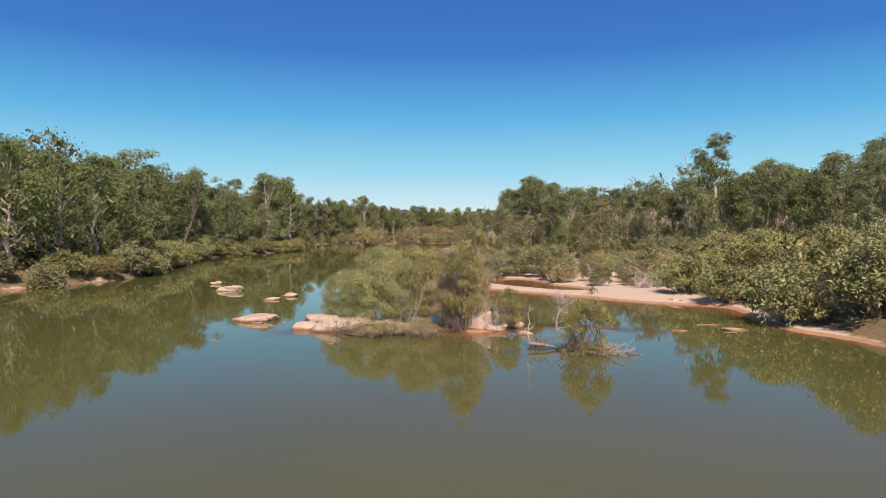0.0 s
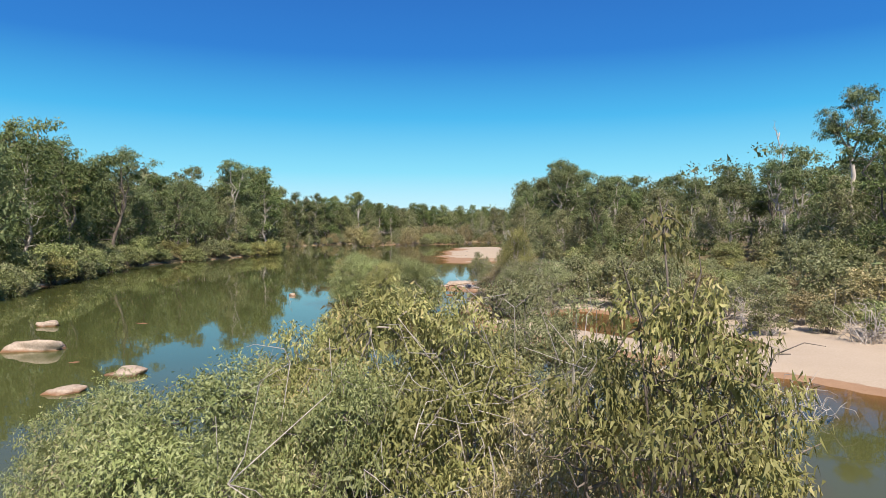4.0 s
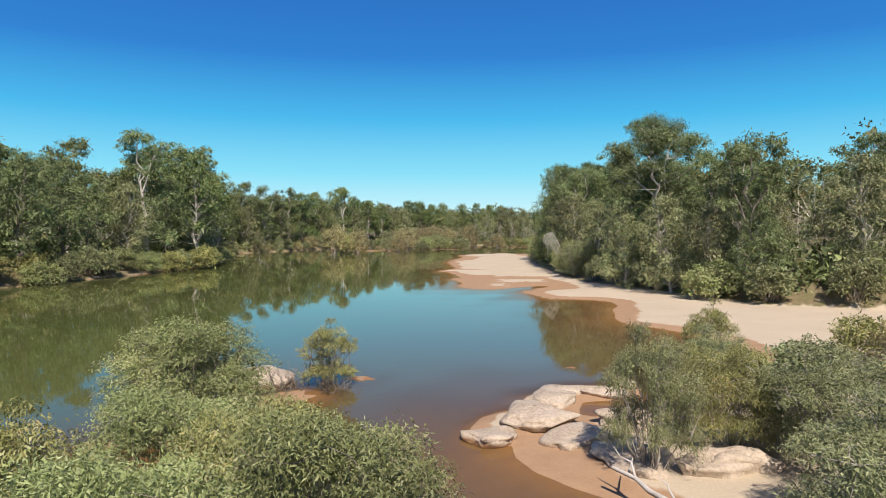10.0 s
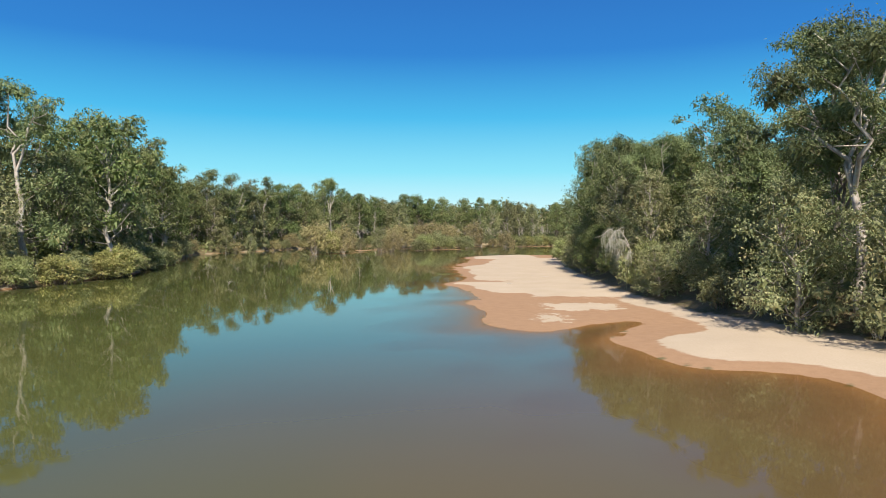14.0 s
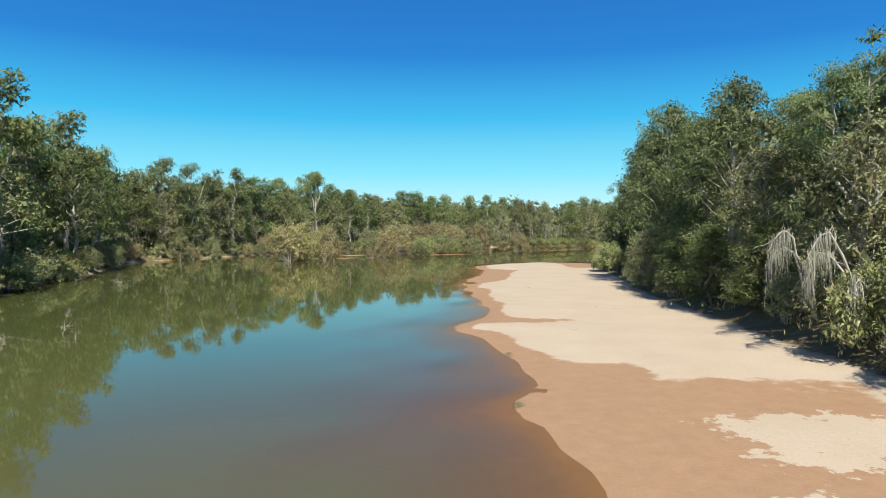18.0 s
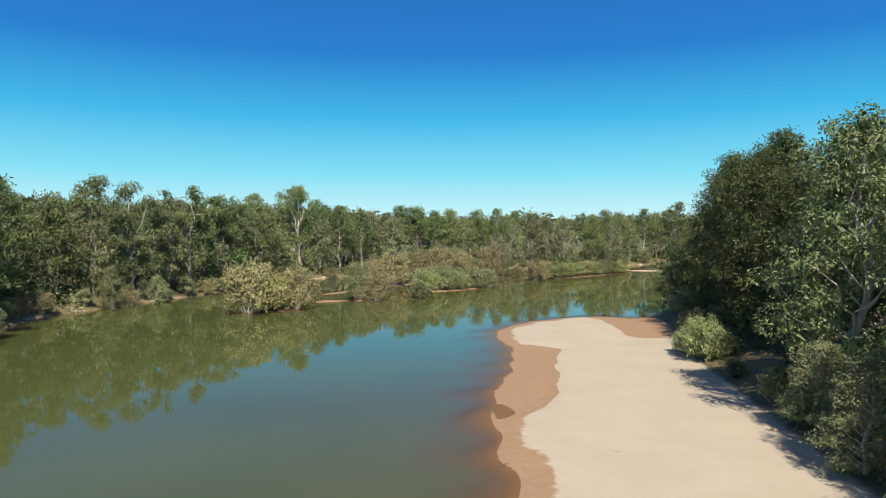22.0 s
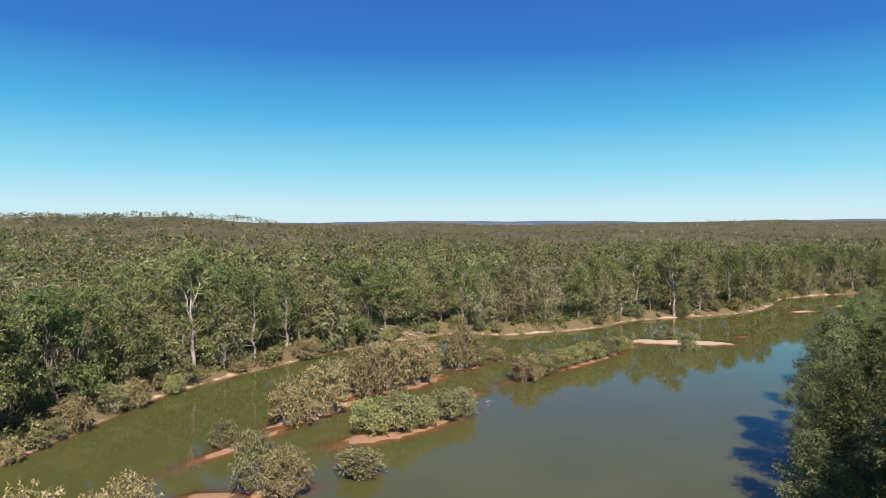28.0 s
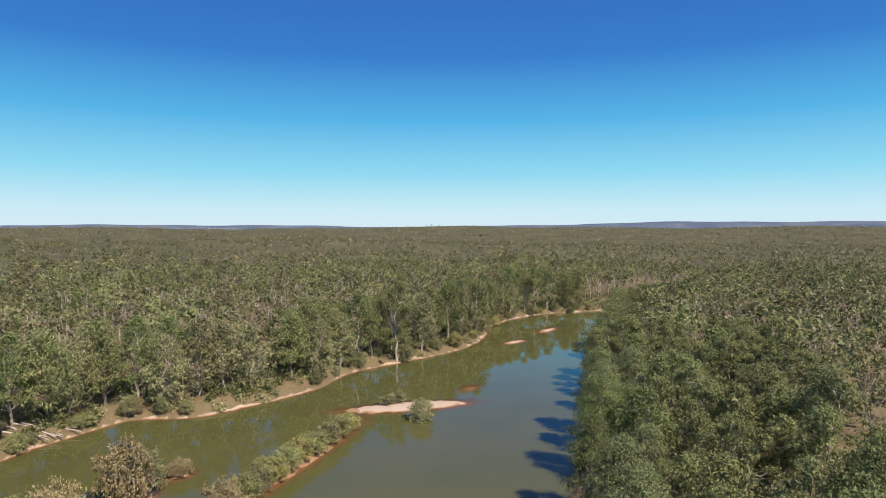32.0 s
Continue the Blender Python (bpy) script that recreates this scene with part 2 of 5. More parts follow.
    bump(n, l, bsdf, calc(n, l, "ADD", mid, calc(n, l, "MULTIPLY", fine, 0.3)), 0.35, 0.12)
    return mat


def water_material():
    """Still turbid river: a clear skin over olive silt that hides the bed as it gets deeper."""
    mat, n, l, bsdf, out = material("turbid_river_water")
    dep = n.new("ShaderNodeAttribute")
    dep.attribute_name = "depth"
    silt = noise_node(n, l, 0.05, 3.0)
    col = ramp(n, l, silt, [(0.3, (0.076, 0.094, 0.028)), (0.7, (0.094, 0.106, 0.034))])
    plume = n.new("ShaderNodeAttribute")
    plume.attribute_name = "plume"
    col = mix(n, l, calc(n, l, "MULTIPLY", plume.outputs["Fac"], calc(n, l, "ADD", 0.55, calc(n, l, "MULTIPLY", silt, 0.5)), True), col, (0.132, 0.098, 0.040))
    warmth = ramp(n, l, dep.outputs["Fac"], [(0.1, (1, 1, 1)), (0.8, (0, 0, 0))])
    col = mix(n, l, warmth, col, (0.150, 0.100, 0.048))
    l.new(col, bsdf.inputs["Base Color"])
    bsdf.inputs["Roughness"].default_value = 0.03
    bsdf.inputs["IOR"].default_value = 1.333
    rip = noise_node(n, l, 1.1, 3.0, 0.5, "Object", (1.0, 0.6, 1.0))
    bump(n, l, bsdf, rip, 0.05, 0.05)
    clear = n.new("ShaderNodeBsdfTransparent")
    clear.inputs[0].default_value = (0.93, 0.82, 0.62, 1)
    ms = n.new("ShaderNodeMixShader")
    opac = ramp(n, l, dep.outputs["Fac"], [(0.0, (0.25, 0.25, 0.25)), (0.12, (0.5, 0.5, 0.5)), (0.45, (0.85, 0.85, 0.85)), (0.8, (1, 1, 1))])
    l.new(opac, ms.inputs[0])
    l.new(clear.outputs[0], ms.inputs[1])
    l.new(bsdf.outputs[0], ms.inputs[2])
    l.new(ms.outputs[0], out.inputs["Surface"])
    return mat


ROCK, GROUND, WATER = rock_material(), ground_material(), water_material()


# ---- mesh helpers ----
def mesh_of(name, verts, quads, mat, tris=None, smooth=False):
    """A mesh from arrays of points, four-sided and three-sided faces."""
    me = bpy.data.meshes.new(name)
    quads = np.zeros((0, 4), int) if quads is None else np.asarray(quads)
    tris = np.zeros((0, 3), int) if tris is None else np.asarray(tris)
    me.vertices.add(len(verts))
    me.vertices.foreach_set("co", np.asarray(verts, np.float32).ravel())
    idx = np.concatenate([quads.ravel(), tris.ravel()]).astype(np.int32)
    me.loops.add(len(idx))
    me.loops.foreach_set("vertex_index", idx)
    starts = np.concatenate([np.arange(len(quads)) * 4, len(quads) * 4 + np.arange(len(tris)) * 3]).astype(np.int32)
    me.polygons.add(len(starts))
    me.polygons.foreach_set("loop_start", starts)
    me.polygons.foreach_set("use_smooth", np.full(len(starts), smooth))
    me.update(calc_edges=True)
    me.materials.append(mat)
    return me


def part(name, me, parent=None, label=""):
    ob = new(name, me)
    if parent:
        ob.parent = parent
    return tagged(ob, label)


def curve_through(points, per=8):
    """Catmull-Rom through the points."""
    p = np.asarray(points, float)
    p = np.vstack([2 * p[0] - p[1], p, 2 * p[-1] - p[-2]])
    t = np.linspace(0, 1, per, endpoint=False)[:, None]
    out = []
    for a, b, c, d in zip(p[:-3], p[1:-2], p[2:-1], p[3:]):
        out.append(0.5 * (2 * b + (c - a) * t + (2 * a - 5 * b + 4 * c - d) * t ** 2 + (3 * b - a - 3 * c + d) * t ** 3))
    return np.vstack(out + [p[-2][None]])


# ---- the river: shores and ground ----
LEFT = [(-54.0, -250.0), (-52.0, -60.0), (-51.0, 20.0), (-51.7, 68.8), (-48.2, 82.5), (-45.8, 94.2), (-49.0, 109.5), (-53.1, 128.2), (-60.7, 157.4), (-58.6, 180.2), (-54.0, 207.4), (-52.0, 229.4), (-57.5, 248.0),
        (-60.2, 265.9), (-67.9, 291.6), (-73.5, 310.2), (-68.3, 328.6), (-62.4, 347.6), (-57.3, 366.3), (-53.3, 385.2), (-44.9, 401.7), (-34.5, 416.0), (-24.0, 430.4), (-11.5, 443.4), (2.0, 455.2), (14.3, 462.6),
        (28.5, 457.9), (45.5, 462.6), (63.3, 471.3), (80.1, 486.4), (104.0, 494.0), (136.7, 507.5), (158.3, 527.5), (174.4, 548.1), (203.3, 567.3), (231.7, 574.5), (268.1, 571.6), (323.3, 584.7), (336.9, 571.9)]
RIGHT_NEAR = [(46.0, -250.0), (42.0, -60.0), (35.0, 10.0), (26.2, 38.9), (23.8, 44.8), (23.8, 50.6), (25.2, 58.5), (20.4, 61.3), (16.6, 65.0), (11.7, 70.2), (6.8, 74.5), (4.8, 77.1), (2.8, 80.7), (0.8, 84.8),
              (1.8, 87.2), (4.8, 86.1), (7.8, 82.4), (11.7, 77.2), (15.6, 75.0), (16.5, 78.9), (13.6, 84.1), (12.6, 89.2), (9.7, 93.2), (5.8, 91.0), (3.3, 92.6), (2.3, 97.6), (2.3, 103.6), (2.3, 109.5),
              (-0.8, 112.7), (-1.2, 116.2), (1.8, 118.1), (5.7, 120.3), (10.6, 125.1), (14.5, 129.8), (13.5, 137.8), (10.6, 143.9), (11.5, 151.8), (13.5, 159.2)]
SPIT = [(8.1, 162.8), (6.2, 170.0), (8.2, 175.0), (9.7, 178.5), (6.7, 177.3), (3.8, 174.2), (0.8, 174.3), (-1.4, 178.5), (-0.8, 184.3), (-2.1, 190.5), (-1.1, 196.3), (-1.1, 202.3), (-2.7, 208.5), (-4.1, 213.6),
        (-1.4, 219.5), (-1.1, 227.5), (-2.1, 245.6), (-1.6, 257.7), (0.4, 267.9), (2.4, 281.0), (1.4, 293.1), (4.8, 302.1), (11.7, 309.1), (19.5, 312.8), (28.2, 311.6)]
RIGHT_FAR = [(34.9, 320.5), (42.8, 331.8), (57.2, 355.1), (74.3, 374.1), (91.4, 391.0), (115.9, 417.3), (149.5, 453.5), (179.4, 480.2), (215.6, 508.5), (257.4, 537.1), (320.5, 555.5), (335.1, 568.4)]
left_line, right_line = curve_through(LEFT), curve_through(RIGHT_NEAR + SPIT + RIGHT_FAR)
shore = np.vstack([left_line, right_line[::-1], left_line[:1]])
# islands: middle, half length, half width, turn in degrees, height
ISLANDS = [(-1.6, 51.1, 7.5, 3.6, 40, -0.12), (-6.4, 45.9, 3.0, 1.3, 20, -0.2), (2.9, 46.1, 2.6, 1.5, 60, 0.06), (9.7, 46.7, 1.7, 0.55, -25, 0.16), (-6.8, 94.6, 5.0, 2.2, 140, -0.35), (-11.9, 118.6, 4.8, 2.0, 60, 0.05),
           (-37.1, 321.0, 6.0, 2.4, 35, 0.1), (-29.8, 337.4, 3.8, 2.3, 20, 0.1), (-21.9, 339.5, 3.8, 1.8, 10, 0.1), (-11.7, 349.4, 3.6, 1.6, 105, 0.25), (-6.3, 105.0, 3.6, 1.6, 20, -0.2), (2.9, 122.2, 2.7, 1.5, 20, 0.26), (-0.4, 118.0, 3.2, 1.5, 50, 0.3), (4.0, 117.6, 3.2, 1.5, 10, 0.3)]
ISLANDS += [(-5.1, 363.5, 11, 3.2, 35, 0.1), (-20.5, 374.7, 10, 3.2, 55, 0.3), (-29.7, 358.0, 8.0, 1.3, 55, 0.25), (-6.2, 394.8, 14, 5.0, 40, 0.13), (10.6, 411.5, 4.0, 2.6, 30, 0.15), (19.2, 419.2, 2, 1.3, 20, 0.1),
            (39.9, 415.5, 25, 2.8, 43, 0.1), (77.1, 441.5, 16, 4.6, -14, 0.33), (8.0, 384.9, 3.4, 1.0, 30, 0.1), (101.7, 450.4, 2.6, 1.4, 30, -0.02), (193.2, 527.2, 9, 3, 30, 0.25), (160.0, 508.4, 7, 2.5, 20, 0.25)]
# where scrub begins behind the sand of the right bank: y, x
TREE_EDGE = np.array([(-300.0, 47.0), (-60.0, 43.0), (10.0, 36.0), (38.8, 25.6), (58.4, 25.8), (64.5, 25.2), (72.7, 25.0), (78.8, 27.0), (87.1, 30.0), (103.4, 33.0), (117.0, 37.0), (124.0, 42.0), (133.4, 48.0), (143.0, 48.0), (149.5, 34.0), (154.0, 25.5), (161.1, 23.0), (170.3, 19.7), (182.5, 15.5),
                      (198.4, 14.5), (213.8, 14.9), (233.9, 16.1), (251.2, 18.6), (274.5, 21.5), (291.5, 25.8), (304.6, 28.6), (311.6, 29.6)])


SEG_A = shore[:-1].astype(np.float32)
SHORE_Y = shore[:, 1].astype(np.float32)
SEG_E = np.diff(shore, axis=0).astype(np.float32)
SEG_L = np.maximum((SEG_E ** 2).sum(1), 1e-6).astype(np.float32)


def shore_distance(x, y):
    """Metres inland from the nearest water's edge; in the water less than nothing."""
    p = np.stack([x, y], -1).reshape(-1, 2).astype(np.float32)
    out = np.empty(len(p))
    rise = np.where(np.abs(SEG_E[:, 1]) < 1e-6, np.float32(1e-6), SEG_E[:, 1])
    slope = SEG_E[:, 0] / rise
    for i in range(0, len(p), 256):
        dx, dy = p[i:i + 256, :1] - SEG_A[:, 0], p[i:i + 256, 1:] - SEG_A[:, 1]
        t = np.clip((dx * SEG_E[:, 0] + dy * SEG_E[:, 1]) / SEG_L, 0, 1)
        d = np.sqrt(((dx - t * SEG_E[:, 0]) ** 2 + (dy - t * SEG_E[:, 1]) ** 2).min(1))
        over = SHORE_Y > p[i:i + 256, 1:]
        cross = (over[:, :-1] != over[:, 1:]) & (dx < slope * dy)
        out[i:i + 256] = np.where(cross.sum(1) % 2 == 1, -d, d)
    return out.reshape(np.shape(x))


def waves(x, y, seed, size):
    """Smooth uneven relief from a few crossed sines, about -1 to 1."""
    rng = np.random.default_rng(seed)
    h = 0
    for k in range(7):
        a, ph, f = rng.uniform(0, 6.28), rng.uniform(0, 6.28), rng.uniform(0.6, 1.9) / size
        h = h + np.sin((x * math.cos(a) + y * math.sin(a)) * f * 6.28 + ph + 0.8 * np.sin((x * math.sin(a) - y * math.cos(a)) * f * 4 + ph))
    return h / 3.6


def step(a, b, v):
    t = np.clip((v - a) / (b - a), 0, 1)
    return t * t * (3 - 2 * t)


def ground_at(x, y):
    """Height of the ground, the share of soil and plants on it, and how far it lies from the river."""
    x, y = np.asarray(x, float), np.asarray(y, float)
    d = shore_distance(x, y)
    middle = np.interp(y, [-300, 60, 90, 130, 200, 300, 340, 380, 430, 470, 530, 600, 1200], [0, -5, -3, -4, -8, -8, 20, 50, 95, 140, 200, 300, 1500])
    right = x > middle
    sandy = step(-14, 0, x - middle) * step(50, 60, y) * step(322, 312, y)
    wob = waves(x, y, 5, 9.0)
    reach = 1.6 + sandy * np.interp(y, [60, 80, 200, 235], [6.0, 11.0, 9.0, 4.6])
    dd = d + 0.35 * wob * np.clip(1 - np.abs(d) / 14, 0, 1) * (0.4 + 0.6 * sandy)
    bed = -1.6 * (1 - np.exp(np.minimum(dd, 0) / (reach * (1.4 + 0.5 * wob))))
    beach = 0.30 * (1 - np.exp(-np.maximum(dd, 0) / (1.6 + sandy * np.interp(y, [95, 120], [-0.7, 1.6]))))
    low = step(201, 195, y + 1.5 * wob) * step(168, 176, y) * step(18, 11, x) + 0.75 * np.exp(-((y - 216) / 2.4) ** 2 - ((x - 3.5) / 4.5) ** 2)
    notch = np.interp(y, [249, 255, 262, 275, 281, 284, 287], [-4, 3, 5, 7.2, 9, 6, -4])
    low = low + 1.1 * step(notch + 0.9, notch - 0.9, x + 0.5 * wob) * (y > 245) * (y < 290) + 1.1 * step(18.5, 20.8, x + 0.5 * wob) * step(285, 290, y) * (y < 312)
    crust = 0.13 * np.exp(-((x - 7.5) / 4.6) ** 2 - ((y - 187.5) / 2.0) ** 2) + 0.085 * np.exp(-((x - 4.6) / 2.2) ** 2 - ((y - 181) / 2.6) ** 2)
    beach = beach * (1 - 0.66 * low) + 0.25 * crust * (dd > 0.5) + 0.035 * waves(x, y, 8, 13.0) * (dd > 0.5)
    h = np.where(dd > 0, beach, bed)
    for cx, cy, rx, ry, ang, top in ISLANDS:
        near = (np.abs(x - cx) < 40) & (np.abs(y - cy) < 40)
        if not near.any():
            continue
        c, s = math.cos(radians(ang)), math.sin(radians(ang))
        u, v = ((x - cx) * c + (y - cy) * s) / rx, (-(x - cx) * s + (y - cy) * c) / ry
        q = (1 - np.hypot(u, v) * (1 + 0.13 * waves(x, y, 3, 4.0))) * min(rx, ry)
        hi = np.where(q > 0, top * (1 - np.exp(-np.maximum(q, 0) / 0.9)), -1.6 * (1 - np.exp(np.minimum(q, 0) / 3.5)))
        h = np.where(near, np.maximum(h, np.minimum(hi, top)), h)
        d = np.where(near & (q > d), np.minimum(q, 0.8), d)
    edge = np.interp(y, TREE_EDGE[:, 0], TREE_EDGE[:, 1])
    on_right = right & (d > 0)
    inl = np.where(on_right & (y < 312), x - edge, d + 0.9 - step(310, 400, y) * (0.5 + 2.0 * np.maximum(waves(x, y, 14, 17.0), -0.2)))
    inl = np.where(on_right & (y >= 312), d, inl)
    rise = np.where((d > 0) & ~((d <= 0.8) & ~right & (y > 60) & (dd < 0)), step(0, 6.5, inl) * 2.1 + step(4, 60, inl) * 2.0, 0)
    h = h + np.where(dd > 0, rise + step(1, 5, inl) * 0.25 * waves(x, y, 11, 12.0), 0)
    away = np.maximum(d, 0)
    hills = 27 * np.exp(-(((x + 620) / 420) ** 2 + ((y - 900) / 420) ** 2)) + 24 * np.exp(-(((x + 300) / 260) ** 2 + ((y - 1300) / 300) ** 2))
    hills = hills + 24 * np.exp(-(((x - 420) / 500) ** 2 + ((y - 1700) / 260) ** 2)) + 36 * np.exp(-(((x + 640) / 430) ** 2 + ((y - 1480) / 330) ** 2))
    dist = np.hypot(x, y - 250)
    ang = np.arctan2(x, y - 250)
    ridge = step(2300, 3900, dist) * (70 + 8 * np.sin(ang * 3.0 - 0.6) + 6 * np.sin(ang * 11 + 2) + 3 * np.sin(ang * 27))
    h = h + step(120, 400, away) * (hills + 5 * waves(x, y, 21, 260.0)) + ridge * step(200, 600, away)
    veg = np.where(dd > 0, step(-0.4, 1.6, inl), 0.0)
    return h, veg, d


def spaced(spans):
    out = []
    for a, b, s in spans:
        out.append(np.arange(a, b, s))
    return np.concatenate(out)


grow = 130 * 1.13 ** np.arange(0, 30)
xs = np.concatenate([-(grow[grow < 4700][::-1]), spaced([(-125, -75, 4), (-75, -16, 1.9), (-16, 32, 0.7), (32, 130, 1.9), (130, 330, 5)]), grow[(grow > 335) & (grow < 4700)]])
far_y = 640 * 1.075 ** np.arange(0, 30)
ys = np.concatenate([[-4600, -3000, -2000, -1300, -900, -600, -420], spaced([(-300, 0, 12), (0, 36, 2), (36, 130, 1.1), (130, 316, 0.85), (316, 520, 1.8), (520, 635, 4)]), far_y[far_y < 4800]])
gx, gy = np.meshgrid(xs, ys)
gh, gveg, gd = ground_at(gx, gy)
nx, ny = len(xs), len(ys)
cell = (np.arange(ny - 1)[:, None] * nx + np.arange(nx - 1)[None]).ravel()
cells = np.stack([cell, cell + 1, cell + nx + 1, cell + nx], 1)
me = mesh_of("ground", np.stack([gx, gy, gh], -1).reshape(-1, 3), cells, GROUND, smooth=True)
gcrust = np.exp(-((gx - 8.1) / 3.9) ** 4 - ((gy - 187.8) / 3.3) ** 4) + 0.8 * np.exp(-((gx - 3.9) / 2.0) ** 2 - ((gy - 180.2) / 3.4) ** 2)
for attr, values in (("crust", gcrust), ("veg", gveg), ("far", step(90, 260, np.maximum(gd, 0)))):
    me.attributes.new(attr, "FLOAT", "POINT").data.foreach_set("value", values.astype(np.float32).ravel())
tagged(new("ground", me), "pale river sand, wet orange margins and leaf-littered soil", "ground", kind="structure")
wet = (np.minimum.reduce([gh.ravel()[cells[:, k]] for k in range(4)]) < 0.06) & (np.abs(gx.ravel()[cells[:, 0]]) < 1600) & (gy.ravel()[cells[:, 0]] > -290)
used, back = np.unique(cells[wet], return_inverse=True)
me = mesh_of("water", np.stack([gx.ravel()[used], gy.ravel()[used], np.zeros(len(used))], 1), back.reshape(-1, 4), WATER, smooth=True)
me.attributes.new("depth", "FLOAT", "POINT").data.foreach_set("value", np.maximum(-gh.ravel()[used], 0).astype(np.float32))
wx, wy = gx.ravel()[used], gy.ravel()[used]
plume = step(-26, 2, wx + 2.5 * waves(wx, wy, 17, 22.0)) * np.interp(wy, [10, 60, 92, 112, 180, 235, 300], [0.1, 0.15, 0.4, 1, 0.9, 0.35, 0.15])
me.attributes.new("plume", "FLOAT", "POINT").data.foreach_set("value", plume.astype(np.float32))
tagged(new("water", me), "still olive-brown river water mirroring trees and sky", "river", kind="structure")


def height(x, y):
    return float(ground_at(np.array([x]), np.array([y]))[0][0])


# ---- the far ridge, with the haze of distance painted in ----
def painted_haze_material():
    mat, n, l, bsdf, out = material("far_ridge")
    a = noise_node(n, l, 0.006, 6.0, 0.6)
    # blue-grey tones stand in for air haze over the wooded slopes
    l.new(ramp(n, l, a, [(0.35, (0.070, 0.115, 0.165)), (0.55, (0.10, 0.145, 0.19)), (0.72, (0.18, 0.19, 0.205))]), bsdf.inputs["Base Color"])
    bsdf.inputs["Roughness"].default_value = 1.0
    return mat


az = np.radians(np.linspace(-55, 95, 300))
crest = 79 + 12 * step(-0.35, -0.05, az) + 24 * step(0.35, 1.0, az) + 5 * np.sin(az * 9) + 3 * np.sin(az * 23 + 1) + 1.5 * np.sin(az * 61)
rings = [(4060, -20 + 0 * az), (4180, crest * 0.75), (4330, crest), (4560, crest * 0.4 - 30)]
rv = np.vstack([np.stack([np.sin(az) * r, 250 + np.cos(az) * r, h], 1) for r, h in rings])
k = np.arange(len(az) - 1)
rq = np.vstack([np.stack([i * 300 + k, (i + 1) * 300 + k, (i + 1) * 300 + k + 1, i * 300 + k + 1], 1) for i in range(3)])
tagged(new("backdrop", mesh_of("backdrop", rv, rq, painted_haze_material(), smooth=True)), "wooded ridge on the horizon, coloured with painted blue haze", "ridge", kind="structure")


# ---- plants: makers ----
def unit(v):
    return v / np.maximum(np.linalg.norm(v, axis=-1, keepdims=True), 1e-9)


def tube(points, radii, sides=6):
    """A round limb along the points, open below, closed to a tip above."""
    p, r = np.asarray(points, float), np.asarray(radii, float)
    along = unit(np.gradient(p, axis=0))
    side = unit(np.cross(along, np.array([0.31, 0.87, 0.13])))
    other = np.cross(along, side)
    a = np.linspace(0, 2 * np.pi, sides, endpoint=False)
    ring = p[:, None] + r[:, None, None] * (np.cos(a)[None, :, None] * side[:, None] + np.sin(a)[None, :, None] * other[:, None])
    k = np.arange(sides)
    q = [np.stack([i * sides + k, i * sides + (k + 1) % sides, (i + 1) * sides + (k + 1) % sides, (i + 1) * sides + k], 1) for i in range(len(p) - 1)]
    return ring.reshape(-1, 3), np.vstack(q)


def limbs_mesh(name, limbs, mat):
    vs, qs, base = [], [], 0
    for pts, radii, sides in limbs:
        v, q = tube(pts, radii, sides)
        vs.append(v), qs.append(q + base)
        base += len(v)
    return mesh_of(name, np.vstack(vs), np.vstack(qs), mat, smooth=True)


def bent(rng, a, b, sag=0.12, n=5):
    """A crooked line from a to b."""
    a, b = np.asarray(a, float), np.asarray(b, float)
    t = np.linspace(0, 1, n)[:, None]
    L = np.linalg.norm(b - a)
    off = rng.normal(0, sag * L * 0.5, (n, 3)) * np.sin(np.pi * t)
    return a + (b - a) * t + off


def leaf_quads(rng, at, outward, length, width, droop):
    """One lozenge leaf or leaf tuft at every point, hanging more or less."""
    n = len(at)
    d = unit(outward * 0.55 + rng.normal(0, 0.6, (n, 3)) + np.array([0, 0, -droop]))
    w = unit(np.cross(d, outward * 0.6 + rng.normal(0, 0.55, (n, 3)) + np.array([0, 0, 0.7])))
    L = length * rng.uniform(0.6, 1.4, (n, 1))
    W = width * rng.uniform(0.6, 1.4, (n, 1))
    bow = np.cross(d, w) * L * 0.08
    v = np.stack([at, at + d * L * 0.45 + w * W * 0.5 + bow, at + d * L, at + d * L * 0.45 - w * W * 0.5 + bow], 1)
    return v.reshape(-1, 3), np.arange(4 * n).reshape(n, 4)


def leaf_tris(rng, at, outward, length, width, droop):
    """One three-cornered leaf tuft at every point."""
    n = len(at)
    d = unit(outward * 0.45 + rng.normal(0, 0.6, (n, 3)) + np.array([0, 0, -droop]))
    w = unit(np.cross(d, outward * 0.6 + rng.normal(0, 0.55, (n, 3)) + np.array([0, 0, 0.7])))
    L = length * rng.uniform(0.6, 1.4, (n, 1))
    W = width * rng.uniform(0.6, 1.4, (n, 1))
    v = np.stack([at - w * W * 0.5, at + w * W * 0.5 + d * L * 0.2, at + d * L], 1)
    return v.reshape(-1, 3), np.arange(3 * n).reshape(n, 3)


